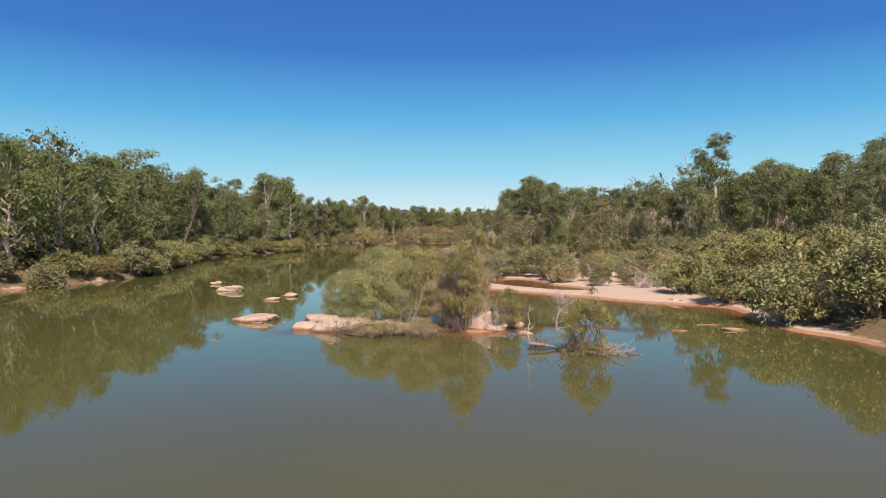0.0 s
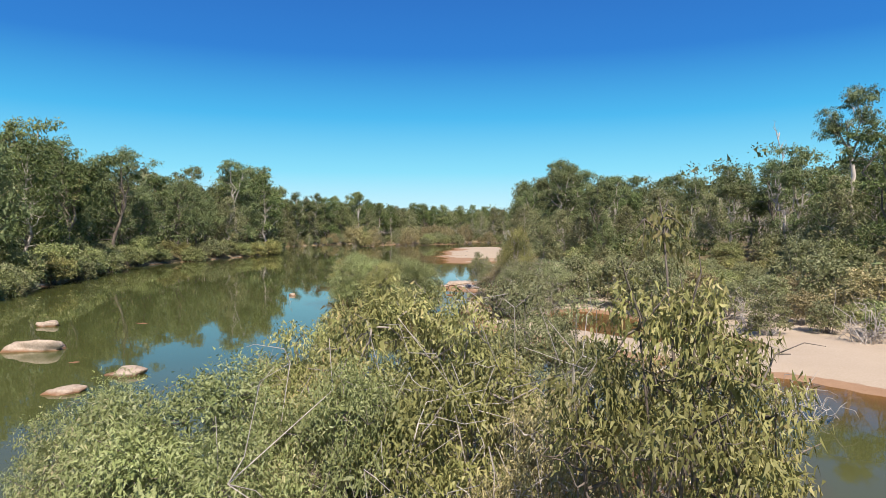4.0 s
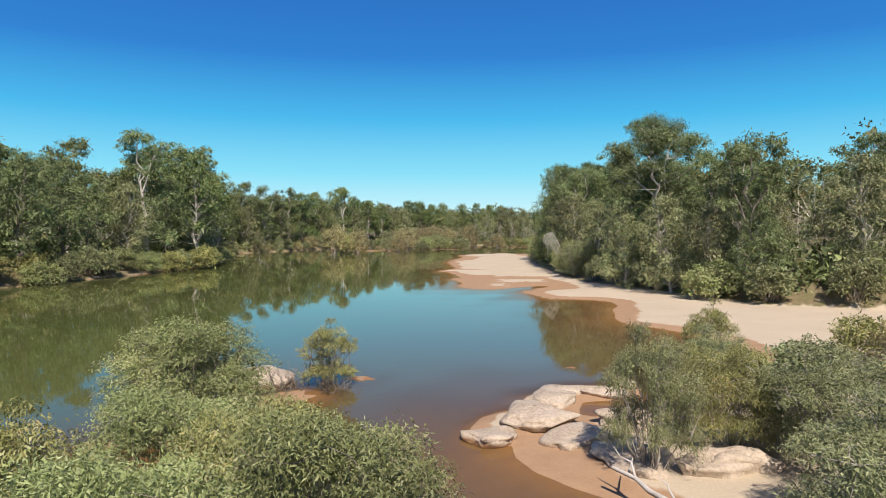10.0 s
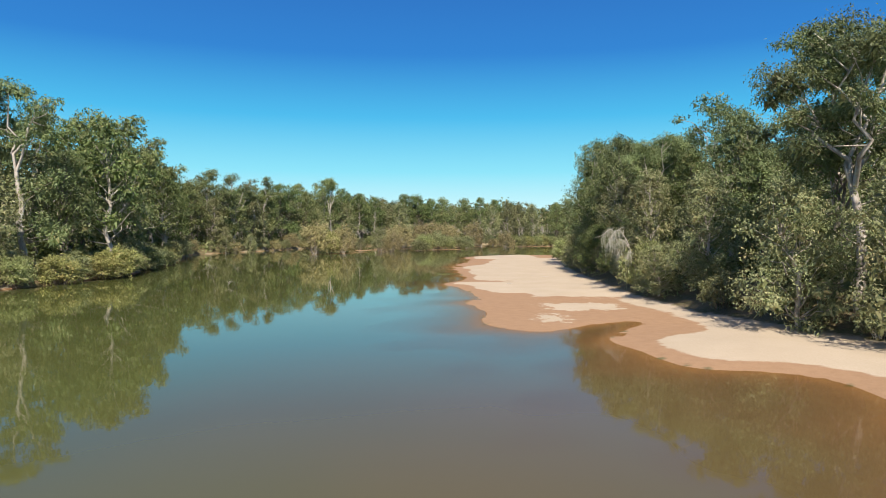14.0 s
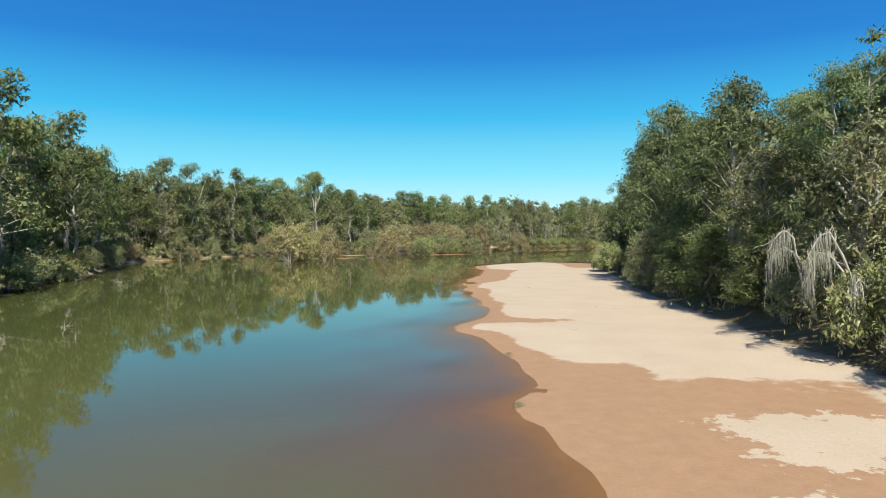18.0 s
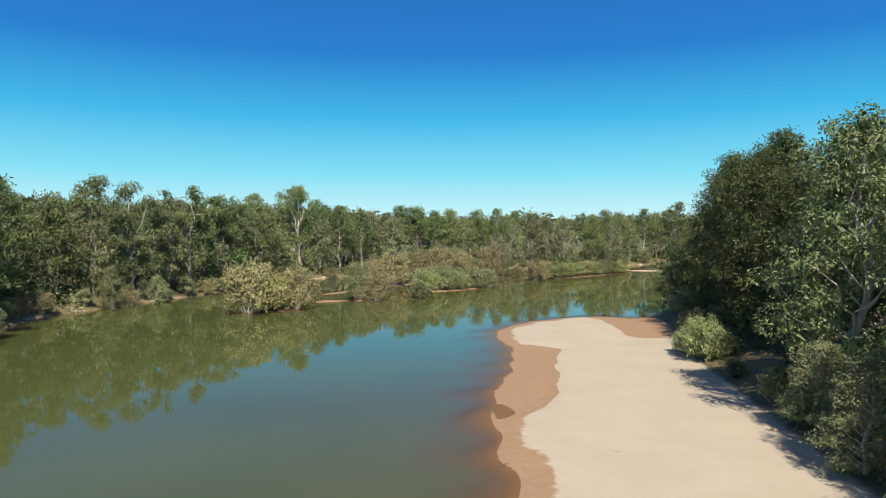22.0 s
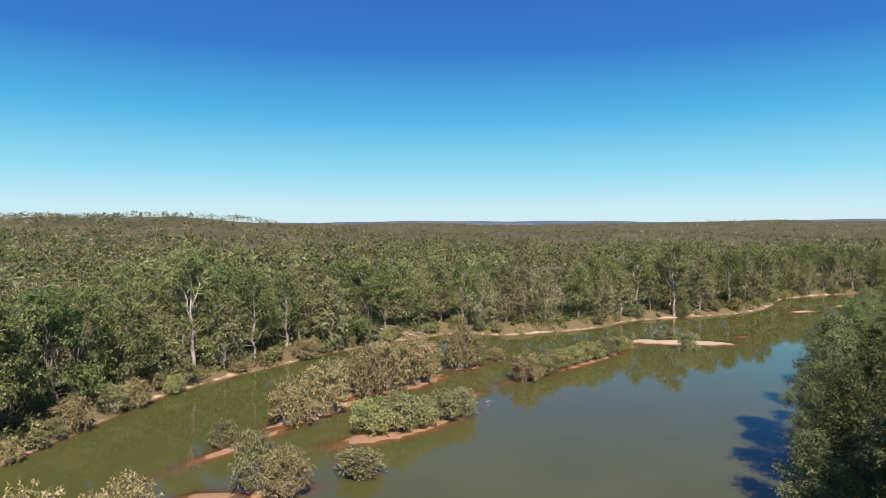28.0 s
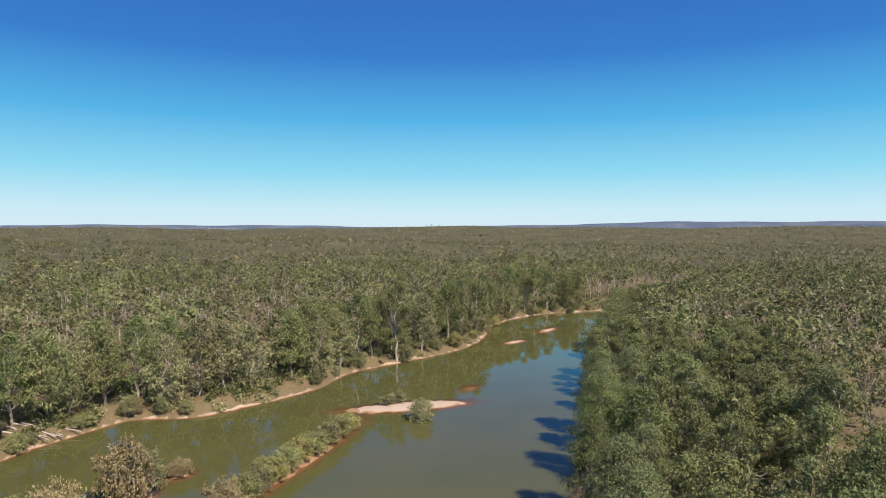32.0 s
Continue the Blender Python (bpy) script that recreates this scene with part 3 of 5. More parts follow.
def billow_mesh(name, rng, lobes, coarse, dense, droop, mat, leaf=0.29, slim=0.5, inner=16):
    """Fine leaves in hanging tufts over every lobe, round an inner mass of larger sprays, darkened as painted shade;
    each lobe has its own tone.
    """
    ats, outs, tones, heart_size = [], [], [], []
    for c, r in lobes:
        total = max(30, int(120 * dense * r[0] * r[0] / coarse ** 2))
        tufts = max(5, int(1.5 * math.sqrt(total)))
        per = max(5, total // tufts)
        u = unit(rng.normal(0, 1, (tufts, 3)) + np.array([0, 0, 0.25]))
        u[:, 2] = np.where((u[:, 2] < -0.2) & (rng.random(tufts) < 0.6), -u[:, 2], u[:, 2])
        mid = np.asarray(c) + u * np.asarray(r) * rng.uniform(0.55, 1.08, (tufts, 1))
        v = rng.normal(0, 0.5, (tufts, per, 3))
        ats.append((mid[:, None] + v * (0.27 * r[0]) * np.array([1, 1, 0.85])).reshape(-1, 3))
        outs.append(unit(u[:, None] * 0.5 + unit(v) * 0.6).reshape(-1, 3))
        tone = rng.uniform(-0.3, 0.3)
        tones.append(tone + np.repeat(rng.uniform(-0.22, 0.24, tufts), per))
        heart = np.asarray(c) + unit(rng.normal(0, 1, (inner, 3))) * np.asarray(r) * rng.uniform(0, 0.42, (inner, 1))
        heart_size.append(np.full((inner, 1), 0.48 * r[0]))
        # inner sprays coloured darker than their lobe: crown shade put into the tone
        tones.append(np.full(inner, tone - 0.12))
        ats.append(heart), outs.append(unit(rng.normal(0, 1, (inner, 3))))
    at, out, tone = np.vstack(ats), np.vstack(outs), np.concatenate(tones)
    size = np.concatenate([np.concatenate([np.full((len(a), 1), leaf * coarse), h]) for a, h in zip(ats[::2], heart_size)])
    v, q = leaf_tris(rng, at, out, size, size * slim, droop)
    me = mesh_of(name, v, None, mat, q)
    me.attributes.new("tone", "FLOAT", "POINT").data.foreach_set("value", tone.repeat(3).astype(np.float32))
    return me


def empty_at(name, label, category, group):
    ob = new(name)
    ob.empty_display_size = 0.3
    return tagged(ob, label, category, group)


def gum_tree(seed, tall, wide, bark, leaf, label, fork=0.45, dense=1.0, leaders=4, clump=1.5, group="river gums", low=0.0, name="gum_tree", coarse=1.0):
    """A eucalypt: pale crooked stem, forked leaders, crown of separate drooping clumps."""
    rng = np.random.default_rng(seed)
    root = empty_at(name, label, "tree", group)
    limbs, clumps = [], []
    lean = rng.normal(0, 0.04 * tall, 2)
    top = np.array([lean[0], lean[1], tall * fork])
    r0 = 0.012 * tall + 0.06
    stem = bent(rng, (0, 0, -0.5), top, 0.05, 6)
    limbs.append((stem, np.linspace(r0 * 1.25, r0 * 0.75, 6), 6))
    for k in range(leaders):
        a = k * 6.283 / leaders + rng.uniform(-0.5, 0.5)
        lift = rng.uniform(0.72, 0.98) if k else 1.0
        out = wide * (0.15 if k == 0 else rng.uniform(0.45, 0.8)) * 0.5
        tip = np.array([top[0] + math.cos(a) * out, top[1] + math.sin(a) * out, tall * lift - clump * 0.6])
        start = stem[-1] if k < 2 else stem[-2] * 0.4 + stem[-1] * 0.6
        line = bent(rng, start, tip, 0.12, 6)
        limbs.append((line, np.linspace(r0 * 0.62, r0 * 0.16, 6), 4))
        clumps.append((tip, clump * rng.uniform(0.8, 1.2) * np.array([1, 1, 0.75])))
        for j in range(3):
            clumps.append((tip + rng.normal(0, 1, 3) * clump * np.array([0.85, 0.85, 0.3]) - np.array([0, 0, clump * rng.uniform(0.1, 0.9)]), clump * rng.uniform(0.7, 1.0) * np.array([1, 1, 0.7])))
        for j in range(rng.integers(5, 9)):
            s = rng.uniform(0.3, 0.97)
            i = s * 5
            frm = line[int(i)] + (line[min(int(i) + 1, 5)] - line[int(i)]) * (i - int(i))
            b = a + rng.uniform(-1.6, 1.6)
            reach = wide * rng.uniform(0.15, 0.42) * (1.25 - 0.6 * s)
            end = frm + np.array([math.cos(b) * reach, math.sin(b) * reach, rng.uniform(-0.02, 0.12) * tall])
            end[2] = min(end[2], tall - clump * 0.5)
            limbs.append((bent(rng, frm, end, 0.15, 3), np.linspace(r0 * 0.26, r0 * 0.06, 3), 3))
            clumps.append((end, clump * rng.uniform(0.5, 1.0) * np.array([1, 1, 0.62])))
            if rng.random() < 0.6:
                clumps.append(((frm + end) / 2 + rng.normal(0, 0.5, 3), clump * rng.uniform(0.45, 0.75) * np.array([1, 1, 0.62])))
    for k in range(int(low * 14)):
        a, h = rng.uniform(0, 6.28), rng.uniform(0.08, fork) * tall
        q = wide * rng.uniform(0.18, 0.45)
        end = np.array([math.cos(a) * q, math.sin(a) * q, h])
        limbs.append((bent(rng, (lean[0] * h / tall, lean[1] * h / tall, h * 0.8), end, 0.15, 3), np.linspace(r0 * 0.25, r0 * 0.05, 3), 3))
        clumps.append((end, clump * rng.uniform(0.7, 1.25) * np.array([1, 1, 0.85])))
    part("trunk", limbs_mesh("trunk", limbs, bark), root)
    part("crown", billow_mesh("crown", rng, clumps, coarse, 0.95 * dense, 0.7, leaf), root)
    return root


def round_tree(seed, tall, wide, bark, leaf, label, coarse=1.0, floor_=0.12, lobes=30, dense=0.82, name="paperbark_tree", group="bank trees"):
    """A full-crowned bank tree: billowing lobes down to near the ground, pale limbs showing in the gaps."""
    rng = np.random.default_rng(seed)
    root = empty_at(name, label, "tree", group)
    r0 = 0.011 * tall + 0.05
    lean = rng.normal(0, 0.03 * tall, 2)
    limbs, clumps = [], []
    stem = bent(rng, (0, 0, -0.5), (lean[0], lean[1], tall * 0.82), 0.06, 8)
    limbs.append((stem, np.linspace(r0 * 1.2, r0 * 0.25, 8), 6))
    for k in range(lobes):
        f = (k + 0.5) / lobes
        a = k * 2.39996 + rng.uniform(-0.5, 0.5)
        h = floor_ + (0.94 - floor_) * f ** 0.85
        girth = math.sin(math.pi * min(1.0, 0.22 + 0.80 * ((h - floor_) / (1 - floor_)) ** 0.9)) ** 0.6
        r = wide * rng.uniform(0.13, 0.21) * (0.75 + 0.35 * girth)
        q = max(0.0, wide * 0.5 * girth * rng.uniform(0.72, 1.12) - r * 0.6) * (1 if k < lobes - 2 else 0.3)
        c = np.array([lean[0] * h + math.cos(a) * q, lean[1] * h + math.sin(a) * q, tall * h - r * 0.45])
        s = min(6.9, max(0.8, 8 * (h - 0.16)))
        frm = stem[int(s)] + (stem[int(s) + 1] - stem[int(s)]) * (s - int(s))
        limbs.append((bent(rng, frm, c + np.array([0, 0, r * 0.2]), 0.14, 5), np.linspace(r0 * 0.38, r0 * 0.07, 5), 4))
        clumps.append((c, r * np.array([1, 1, 0.72])))
        if rng.random() < 0.45:
            clumps.append((c * np.array([0.5, 0.5, 1]) + rng.normal(0, 0.3, 3), r * 0.7 * np.array([1, 1, 0.8])))
    part("trunk", limbs_mesh("trunk", limbs, bark), root)
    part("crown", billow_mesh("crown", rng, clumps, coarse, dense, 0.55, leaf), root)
    return root


def lobe_bush(seed, tall, wide, leaf, bark, label, size=0.13, dense=12.0, droop=0.4, bare=8, name="bush", group="river bushes", lobes=24):
    """A full riverside bush seen close: rounded leafy lobes on crooked stems, with bare twigs standing out."""
    rng = np.random.default_rng(seed)
    root = empty_at(name, label, "bush", group)
    limbs, clumps = [], []
    r0 = 0.012 + 0.007 * tall
    for k in range(lobes):
        a = k * 2.39996 + rng.uniform(-0.4, 0.4)
        q = math.sqrt((k + 0.3) / lobes) * wide * 0.42
        h = tall * (0.25 + 0.75 * math.sqrt(max(0.0, 1 - (q / (wide * 0.5)) ** 2))) * rng.uniform(0.74, 1.04)
        r = wide * rng.uniform(0.10, 0.185)
        c = np.array([math.cos(a) * q, math.sin(a) * q, max(h - r * 0.6, r * 0.5)])
        line = bent(rng, (c[0] * 0.15, c[1] * 0.15, -0.4), c, 0.15, 5)
        limbs.append((line, np.linspace(r0, r0 * 0.25, 5), 4 if size < 0.2 else 3))
        clumps.append((c, r * np.array([1, 1, 0.85])))
        if q > 0.2 * wide:
            clumps.append((c * np.array([1.02, 1.02, 0.45]), r * 0.95 * np.array([1, 1, 0.9])))
        if rng.random() < 0.6:
            clumps.append((line[3] + rng.normal(0, 0.06, 3) * wide, r * 0.6 * np.array([1, 1, 0.9])))
        for j in range(bare // 3 + int(rng.random() < (bare % 3) / 3)):
            frm = line[rng.integers(3, 5)]
            end = frm + unit(rng.normal(0, 1, 3) * np.array([1, 1, 0.5]) + np.array([c[0], c[1], 0.3 * tall]) / wide) * r * rng.uniform(0.9, 1.5)
            twig = bent(rng, frm, end, 0.2, 4)
            limbs.append((twig, np.linspace(r0 * 0.46, r0 * 0.12, 4), 3))
            limbs.append((bent(rng, twig[2], twig[2] + rng.normal(0, 0.3, 3) * r, 0.2, 3), np.linspace(r0 * 0.16, r0 * 0.05, 3), 3))
    grow_up = np.array([1, 1, tall / np.sort([c[2] + 0.9 * r[2] for c, r in clumps])[-2]])
    clumps = [(c * grow_up, r) for c, r in clumps]
    limbs = [(line * grow_up, r, k) for line, r, k in limbs]
    part("trunk", limbs_mesh("trunk", limbs, bark), root)
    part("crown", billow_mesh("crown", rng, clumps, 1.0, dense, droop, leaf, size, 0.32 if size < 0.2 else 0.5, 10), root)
    return root


def bare_tree(seed, tall, wide, label, name="dead_tree", twigs=26, category="dead tree", wood=None):
    """A leafless bleached tree or snag."""
    rng = np.random.default_rng(seed)
    limbs = []
    r0 = 0.012 * tall + 0.03
    stem = bent(rng, (0, 0, -0.4), (rng.normal(0, 0.06) * tall, rng.normal(0, 0.06) * tall, tall), 0.08, 7)
    limbs.append((stem, np.linspace(r0, r0 * 0.12, 7), 6))
    for k in range(twigs):
        s = rng.uniform(2, 5.9)
        frm = stem[int(s)] + (stem[int(s) + 1] - stem[int(s)]) * (s - int(s))
        a = rng.uniform(0, 6.28)
        q = wide * rng.uniform(0.2, 0.5) * (1.2 - s / 8)
        end = frm + np.array([math.cos(a) * q, math.sin(a) * q, rng.uniform(0.02, 0.18) * tall])
        line = bent(rng, frm, end, 0.2, 5)
        limbs.append((line, np.linspace(r0 * 0.35, r0 * 0.07, 5), 4))
        for j in range(2):
            frm2 = line[rng.integers(2, 5)]
            limbs.append((bent(rng, frm2, frm2 + rng.normal(0, 0.1, 3) * wide + np.array([0, 0, 0.03 * tall]), 0.2, 3), np.linspace(r0 * 0.12, r0 * 0.03, 3), 3))
    return tagged(new(name, limbs_mesh(name, limbs, wood or BARK_DEAD)), label, category)


def put(root, x, y, s=1.0, turn=None, tall=1.0, sink=0.0):
    """A copy of a plant on the ground at x, y."""
    z = height(x, y) - sink
    turn = random.uniform(0, 6.28) if turn is None else turn
    return copy_thing(root, Matrix.LocRotScale((x, y, z), Euler((0, 0, turn)), (s, s, s * tall)))


def retire(root):
    """Takes a pattern plant away once its copies stand."""
    for o in (*root.children_recursive, root):
        bpy.data.objects.remove(o)


def scatter(rng, x0, x1, y0, y1, gap, tries, keep):
    """Uneven places at least gap apart for which keep(x, y, d) holds."""
    px, py = rng.uniform(x0, x1, tries), rng.uniform(y0, y1, tries)
    h, veg, d = ground_at(px, py)
    grid, out = {}, []
    for x, y, dd in zip(px, py, d):
        if not keep(x, y, dd):
            continue
        cx, cy = int(x // gap), int(y // gap)
        if any((x - a) ** 2 + (y - b) ** 2 < gap * gap for i in (-1, 0, 1) for j in (-1, 0, 1) for a, b in grid.get((cx + i, cy + j), ())):
            continue
        grid.setdefault((cx, cy), []).append((x, y))
        out.append((x, y))
    return out


def edge_x(y):
    return float(np.interp(y, TREE_EDGE[:, 0], TREE_EDGE[:, 1]))


# ---- pattern plants ----
def tree_set(coarse, leaf):
    """Five gums and three paperbarks; coarse: how much larger the leaf tufts are, for trees that stay far off."""
    gums = [gum_tree(11, 20, 10, BARK_PALE, leaf, "tall river gum with pale trunk and open olive crown", 0.40, 1.0, 4, 1.7, low=0.8, coarse=coarse),
            gum_tree(12, 21, 11, BARK_PALE, leaf, "spreading river gum with forked pale trunk", 0.36, 0.95, 5, 1.65, low=0.8, coarse=coarse),
            gum_tree(13, 19, 9, BARK_GREY, leaf, "river gum with grey trunk and rounded olive crown", 0.40, 1.1, 4, 1.7, low=0.8, coarse=coarse),
            gum_tree(14, 22, 9, BARK_PALE, leaf, "slender tall gum with clumped crown", 0.5, 0.95, 3, 1.65, low=0.8, coarse=coarse),
            gum_tree(15, 18, 10, BARK_GREY, LEAF_DARK, "dense dark-leaved gum beside the river", 0.30, 1.0, 5, 1.7, low=0.8, coarse=coarse)]
    barks = [round_tree(21, 17, 9.5, BARK_GREY, leaf, "dense olive green riverbank tree leafy to the ground", coarse, 0.22),
             round_tree(22, 15, 9, BARK_PALE, LEAF_GREY, "grey-green paperbark leafy to the ground", coarse),
             round_tree(23, 18, 10, BARK_PALE, LEAF_DARK, "tall dark bank tree with billowing foliage", coarse, 0.26)]
    return gums, barks


GUMS, OAKS = tree_set(1.15, LEAF_GUM)
FAR_GUMS, FAR_OAKS = tree_set(1.5, LEAF_OLIVE)
BANK = {"olive": round_tree(24, 20, 11, BARK_PALE, LEAF_GUM, "big rounded olive green gum beside the sand", 0.95, 0.1, 40, 0.9),
        "dark": round_tree(25, 20, 11, BARK_GREY, LEAF_DARK, "big rounded dark green tree beside the sand", 0.95, 0.08, 38, 0.9),
        "deep": round_tree(29, 20, 11, BARK_GREY, LEAF_DEEP, "big rounded deep green tree at the river's bend", 1.0, 0.06, 38, 0.9),
        "grey": round_tree(26, 13, 8, BARK_PALE, LEAF_GREY, "grey-green paperbark with many pale crooked limbs", 0.85, 0.06, 38, 0.75),
        "gum": gum_tree(27, 18, 8, BARK_PALE, LEAF_GUM, "tall open gum with bare pale limbs behind the sand", 0.42, 1.1, 4, 1.5, low=0.5, coarse=0.62)}
BANK_TALL = {"olive": 20, "deep": 20, "dark": 20, "grey": 13, "gum": 18}
SHRUBS = [lobe_bush(31, 4.2, 6.0, LEAF_BUSH, BARK_GREY, "rounded bright green bush at the water's edge", 0.28, 1.35, 0.3, 1),
          lobe_bush(32, 4.0, 5.5, LEAF_YELLOW, BARK_GREY, "yellow-green bush overhanging the water", 0.28, 1.35, 0.5, 1),
          lobe_bush(33, 5.2, 5.5, LEAF_GREY, BARK_PALE, "grey-green paperbark bush with pale stems", 0.28, 1.35, 0.5, 2),
          lobe_bush(34, 5.0, 6.0, LEAF_DRY, BARK_PALE, "brownish dry-tipped paperbark bush", 0.28, 1.35, 0.5, 3),
          lobe_bush(35, 4.5, 5.0, LEAF_GREY, BARK_GREY, "low grey-green bush beside the river", 0.28, 1.35, 0.3, 1)]
rng = np.random.default_rng(4)


def plant(x, y, gum_share, low, high, far=False):
    """A gum or a paperbark by chance, of a chance size."""
    gums, barks = (FAR_GUMS, FAR_OAKS) if far else (GUMS, OAKS)
    if x < 0 and y < 150 and rng.random() < 0.75:
        put((gums[4], barks[2], barks[2], gums[4])[rng.integers(4)], x, y, rng.uniform(low, high))
    else:
        put(gums[rng.integers(5)] if rng.random() < gum_share else barks[rng.integers(3)], x, y, rng.uniform(low, high))


# ---- left bank ----
for x, y in scatter(rng, -100, -30, 30, 262, 3.3, 5000, lambda x, y, d: -0.9 < d < 2.6):
    put(SHRUBS[rng.choice([0, 0, 0, 1, 4, 4])], x, y, rng.uniform(0.8, 1.25), tall=rng.uniform(0.75, 1.05))
for x, y in scatter(rng, -130, 60, 262, 470, 3.6, 4500, lambda x, y, d: -0.5 < d < 2.6 and x < np.interp(y, [262, 410, 470], [-32, -30, 20]) and waves(x, y, 41, 16.0) > -0.35):
    put(SHRUBS[rng.choice([0, 2, 2, 3, 4])], x, y, rng.uniform(0.55, 1.05))
for x, y in scatter(rng, -140, -30, 50, 230, 6.6, 4000, lambda x, y, d: 3.0 < d < 8):
    plant(x, y, 0.42, 0.86, 1.08)
for x, y in scatter(rng, -140, -30, 50, 230, 6.6, 4000, lambda x, y, d: 9.5 < d < 17):
    plant(x, y, 0.42, 0.92, 1.14, True)
for x, y in scatter(rng, -140, -30, 230, 410, 6.4, 4000, lambda x, y, d: 2.8 < d < 14):
    plant(x, y, 0.4, 1.0, 1.3, True)
for x, y in scatter(rng, -80, 260, 408, 640, 6.4, 4500, lambda x, y, d: 1.6 < d < 13 and y > np.interp(x, [-80, 0, 100, 200, 260], [380, 452, 490, 555, 575])):
    plant(x, y, 0.12, 1.15, 1.45, True)
for x, y in scatter(rng, -60, 260, 408, 640, 4.2, 5000, lambda x, y, d: -0.4 < d < 3.4 and waves(x, y, 42, 20.0) > -0.3 and y > np.interp(x, [-80, 0, 100, 200, 260], [380, 448, 486, 550, 570])):
    put(SHRUBS[rng.choice([2, 3, 4, 1])], x, y, rng.uniform(0.6, 1.2))

# ---- right bank ----
def right_wood(x, y, d):
    inland = x - edge_x(y)
    if d < 1 or inland < 1.6:
        return False
    if y < 160:
        return np.interp(y, [50, 80, 115, 135, 160], [28, 24, 8, 3, 3]) < inland < 52
    return inland < (32 if y < 235 else 18)


for x, y in scatter(rng, 10, 110, 55, 320, 6.6, 5000, right_wood):
    inland = x - edge_x(y)
    if y < 158:
        plant(x, y, 0.6, 0.7, 0.92)
    elif y < 186:
        if inland > 3:
            plant(x, y, 0.6, 0.6, 0.78)
    elif inland > (9.5 if y < 292 else 6):
        plant(x, y, 0.5, 0.72, 0.95)
for kind, x, y, tall, wide in (("olive", 23.5, 249, 22.5, 12.5), ("dark", 29.5, 257, 22, 12), ("olive", 21.8, 225, 19.5, 9.5), ("dark", 22.4, 235, 17, 9), ("gum", 20.6, 208, 15.8, 8.5), ("olive", 25.0, 195.5, 17.5, 8.5), ("grey", 18.6, 203, 12.5, 8), ("grey", 20.0, 214.5, 12, 8),
        ("gum", 27, 241, 20, 9), ("deep", 30.5, 268, 20, 10), ("deep", 31.5, 277, 22, 11), ("deep", 35, 285, 24, 11), ("deep", 34.5, 292, 24, 10), ("deep", 40.5, 291, 28, 12), ("dark", 44, 299, 28, 12), ("deep", 38.5, 301, 26, 11), ("deep", 39.5, 308, 23, 10), ("deep", 46, 309, 26, 11), ("deep", 47, 283, 27, 11), ("deep", 41, 277, 25, 11),
        ("dark", 24.6, 216.5, 16, 9), ("grey", 19.2, 188, 11, 7.5), ("grey", 19.0, 173, 11.0, 7), ("grey", 22.0, 166, 11.5, 7), ("olive", 27.0, 157, 9.5, 9), ("grey", 24.5, 161.5, 10, 7), ("dark", 24.2, 205, 15, 8)):
    size = tall / BANK_TALL[kind]
    put(BANK[kind], x, y, size)
for x, y in scatter(rng, 20, 330, 312, 600, 6.4, 6000, lambda x, y, d: 2.2 < d < (46 if y < 420 else 16) and y < np.interp(x, [20, 60, 120, 230, 330], [330, 362, 428, 520, 570])):
    d = float(shore_distance(np.array([x]), np.array([y]))[0])
    put(BANK["deep" if y < 335 else "olive" if rng.random() < 0.6 else "dark"] if d < 11 and y < 400 else FAR_GUMS[rng.choice([0, 2, 4])] if rng.random() < 0.35 else FAR_OAKS[rng.choice([0, 0, 1, 2])], x, y, rng.uniform(0.75, 1.05))
for x, y in scatter(rng, 3, 65, 30, 160, 5.2, 3000, lambda x, y, d: d > (-0.3 if y < 60 else 0.6) and -0.5 < x - edge_x(y) < np.interp(y, [20, 60, 110, 135, 160], [16, 24, 12, 4, 3])):
    put(SHRUBS[rng.choice([0, 0, 0, 1, 4] if y < 62 else [0, 1, 2, 2, 3, 4, 4])], x, y, rng.uniform(0.8, 1.2), tall=rng.uniform(0.85, 1.15))
for x, y in scatter(rng, 7, 46, 76, 131, 3.7, 3000, lambda x, y, d: d > 1.2 and (x > 14 or y > 97) and x < edge_x(y) and waves(x, y, 44, 15.0) > -0.5 and x - 4 > (y - 112) * 0.9):
    put(SHRUBS[rng.choice([0, 1, 2, 2, 3, 4])], x, y, rng.uniform(0.48, 0.72), tall=rng.uniform(0.75, 1.0))
for x, y in scatter(rng, 10, 40, 158, 312, 4.8, 2500, lambda x, y, d: d > 0.6 and 1.0 < x - edge_x(y) < 3.6):
    put(SHRUBS[rng.choice([0, 2, 4, 4])], x, y, rng.uniform(0.4, 0.8))

# ---- trees that stand out ----
tall_gum = gum_tree(28, 22.6, 6.0, BARK_PALE, LEAF_GUM, "very tall slender gum with a bare pale trunk", 0.66, 1.1, 3, 1.25, low=0.0, coarse=0.8)
put(tall_gum, 50.3, 120.5, 1.0, 0.4)
retire(tall_gum)
put(BANK["gum"], 22.6, 172.4, 1.1, 1.0)
put(BANK["gum"], 26.0, 179.2, 1.1, 2.6)
put(GUMS[1], -68.6, 334.2, 1.12, 2.4)
put(OAKS[1], -68.3, 324.5, 0.62, 0.3)
put(OAKS[1], -63.7, 333.5, 0.5, 1.3)
put(GUMS[2], -103.1, 250.1, 1.15, 1.3)

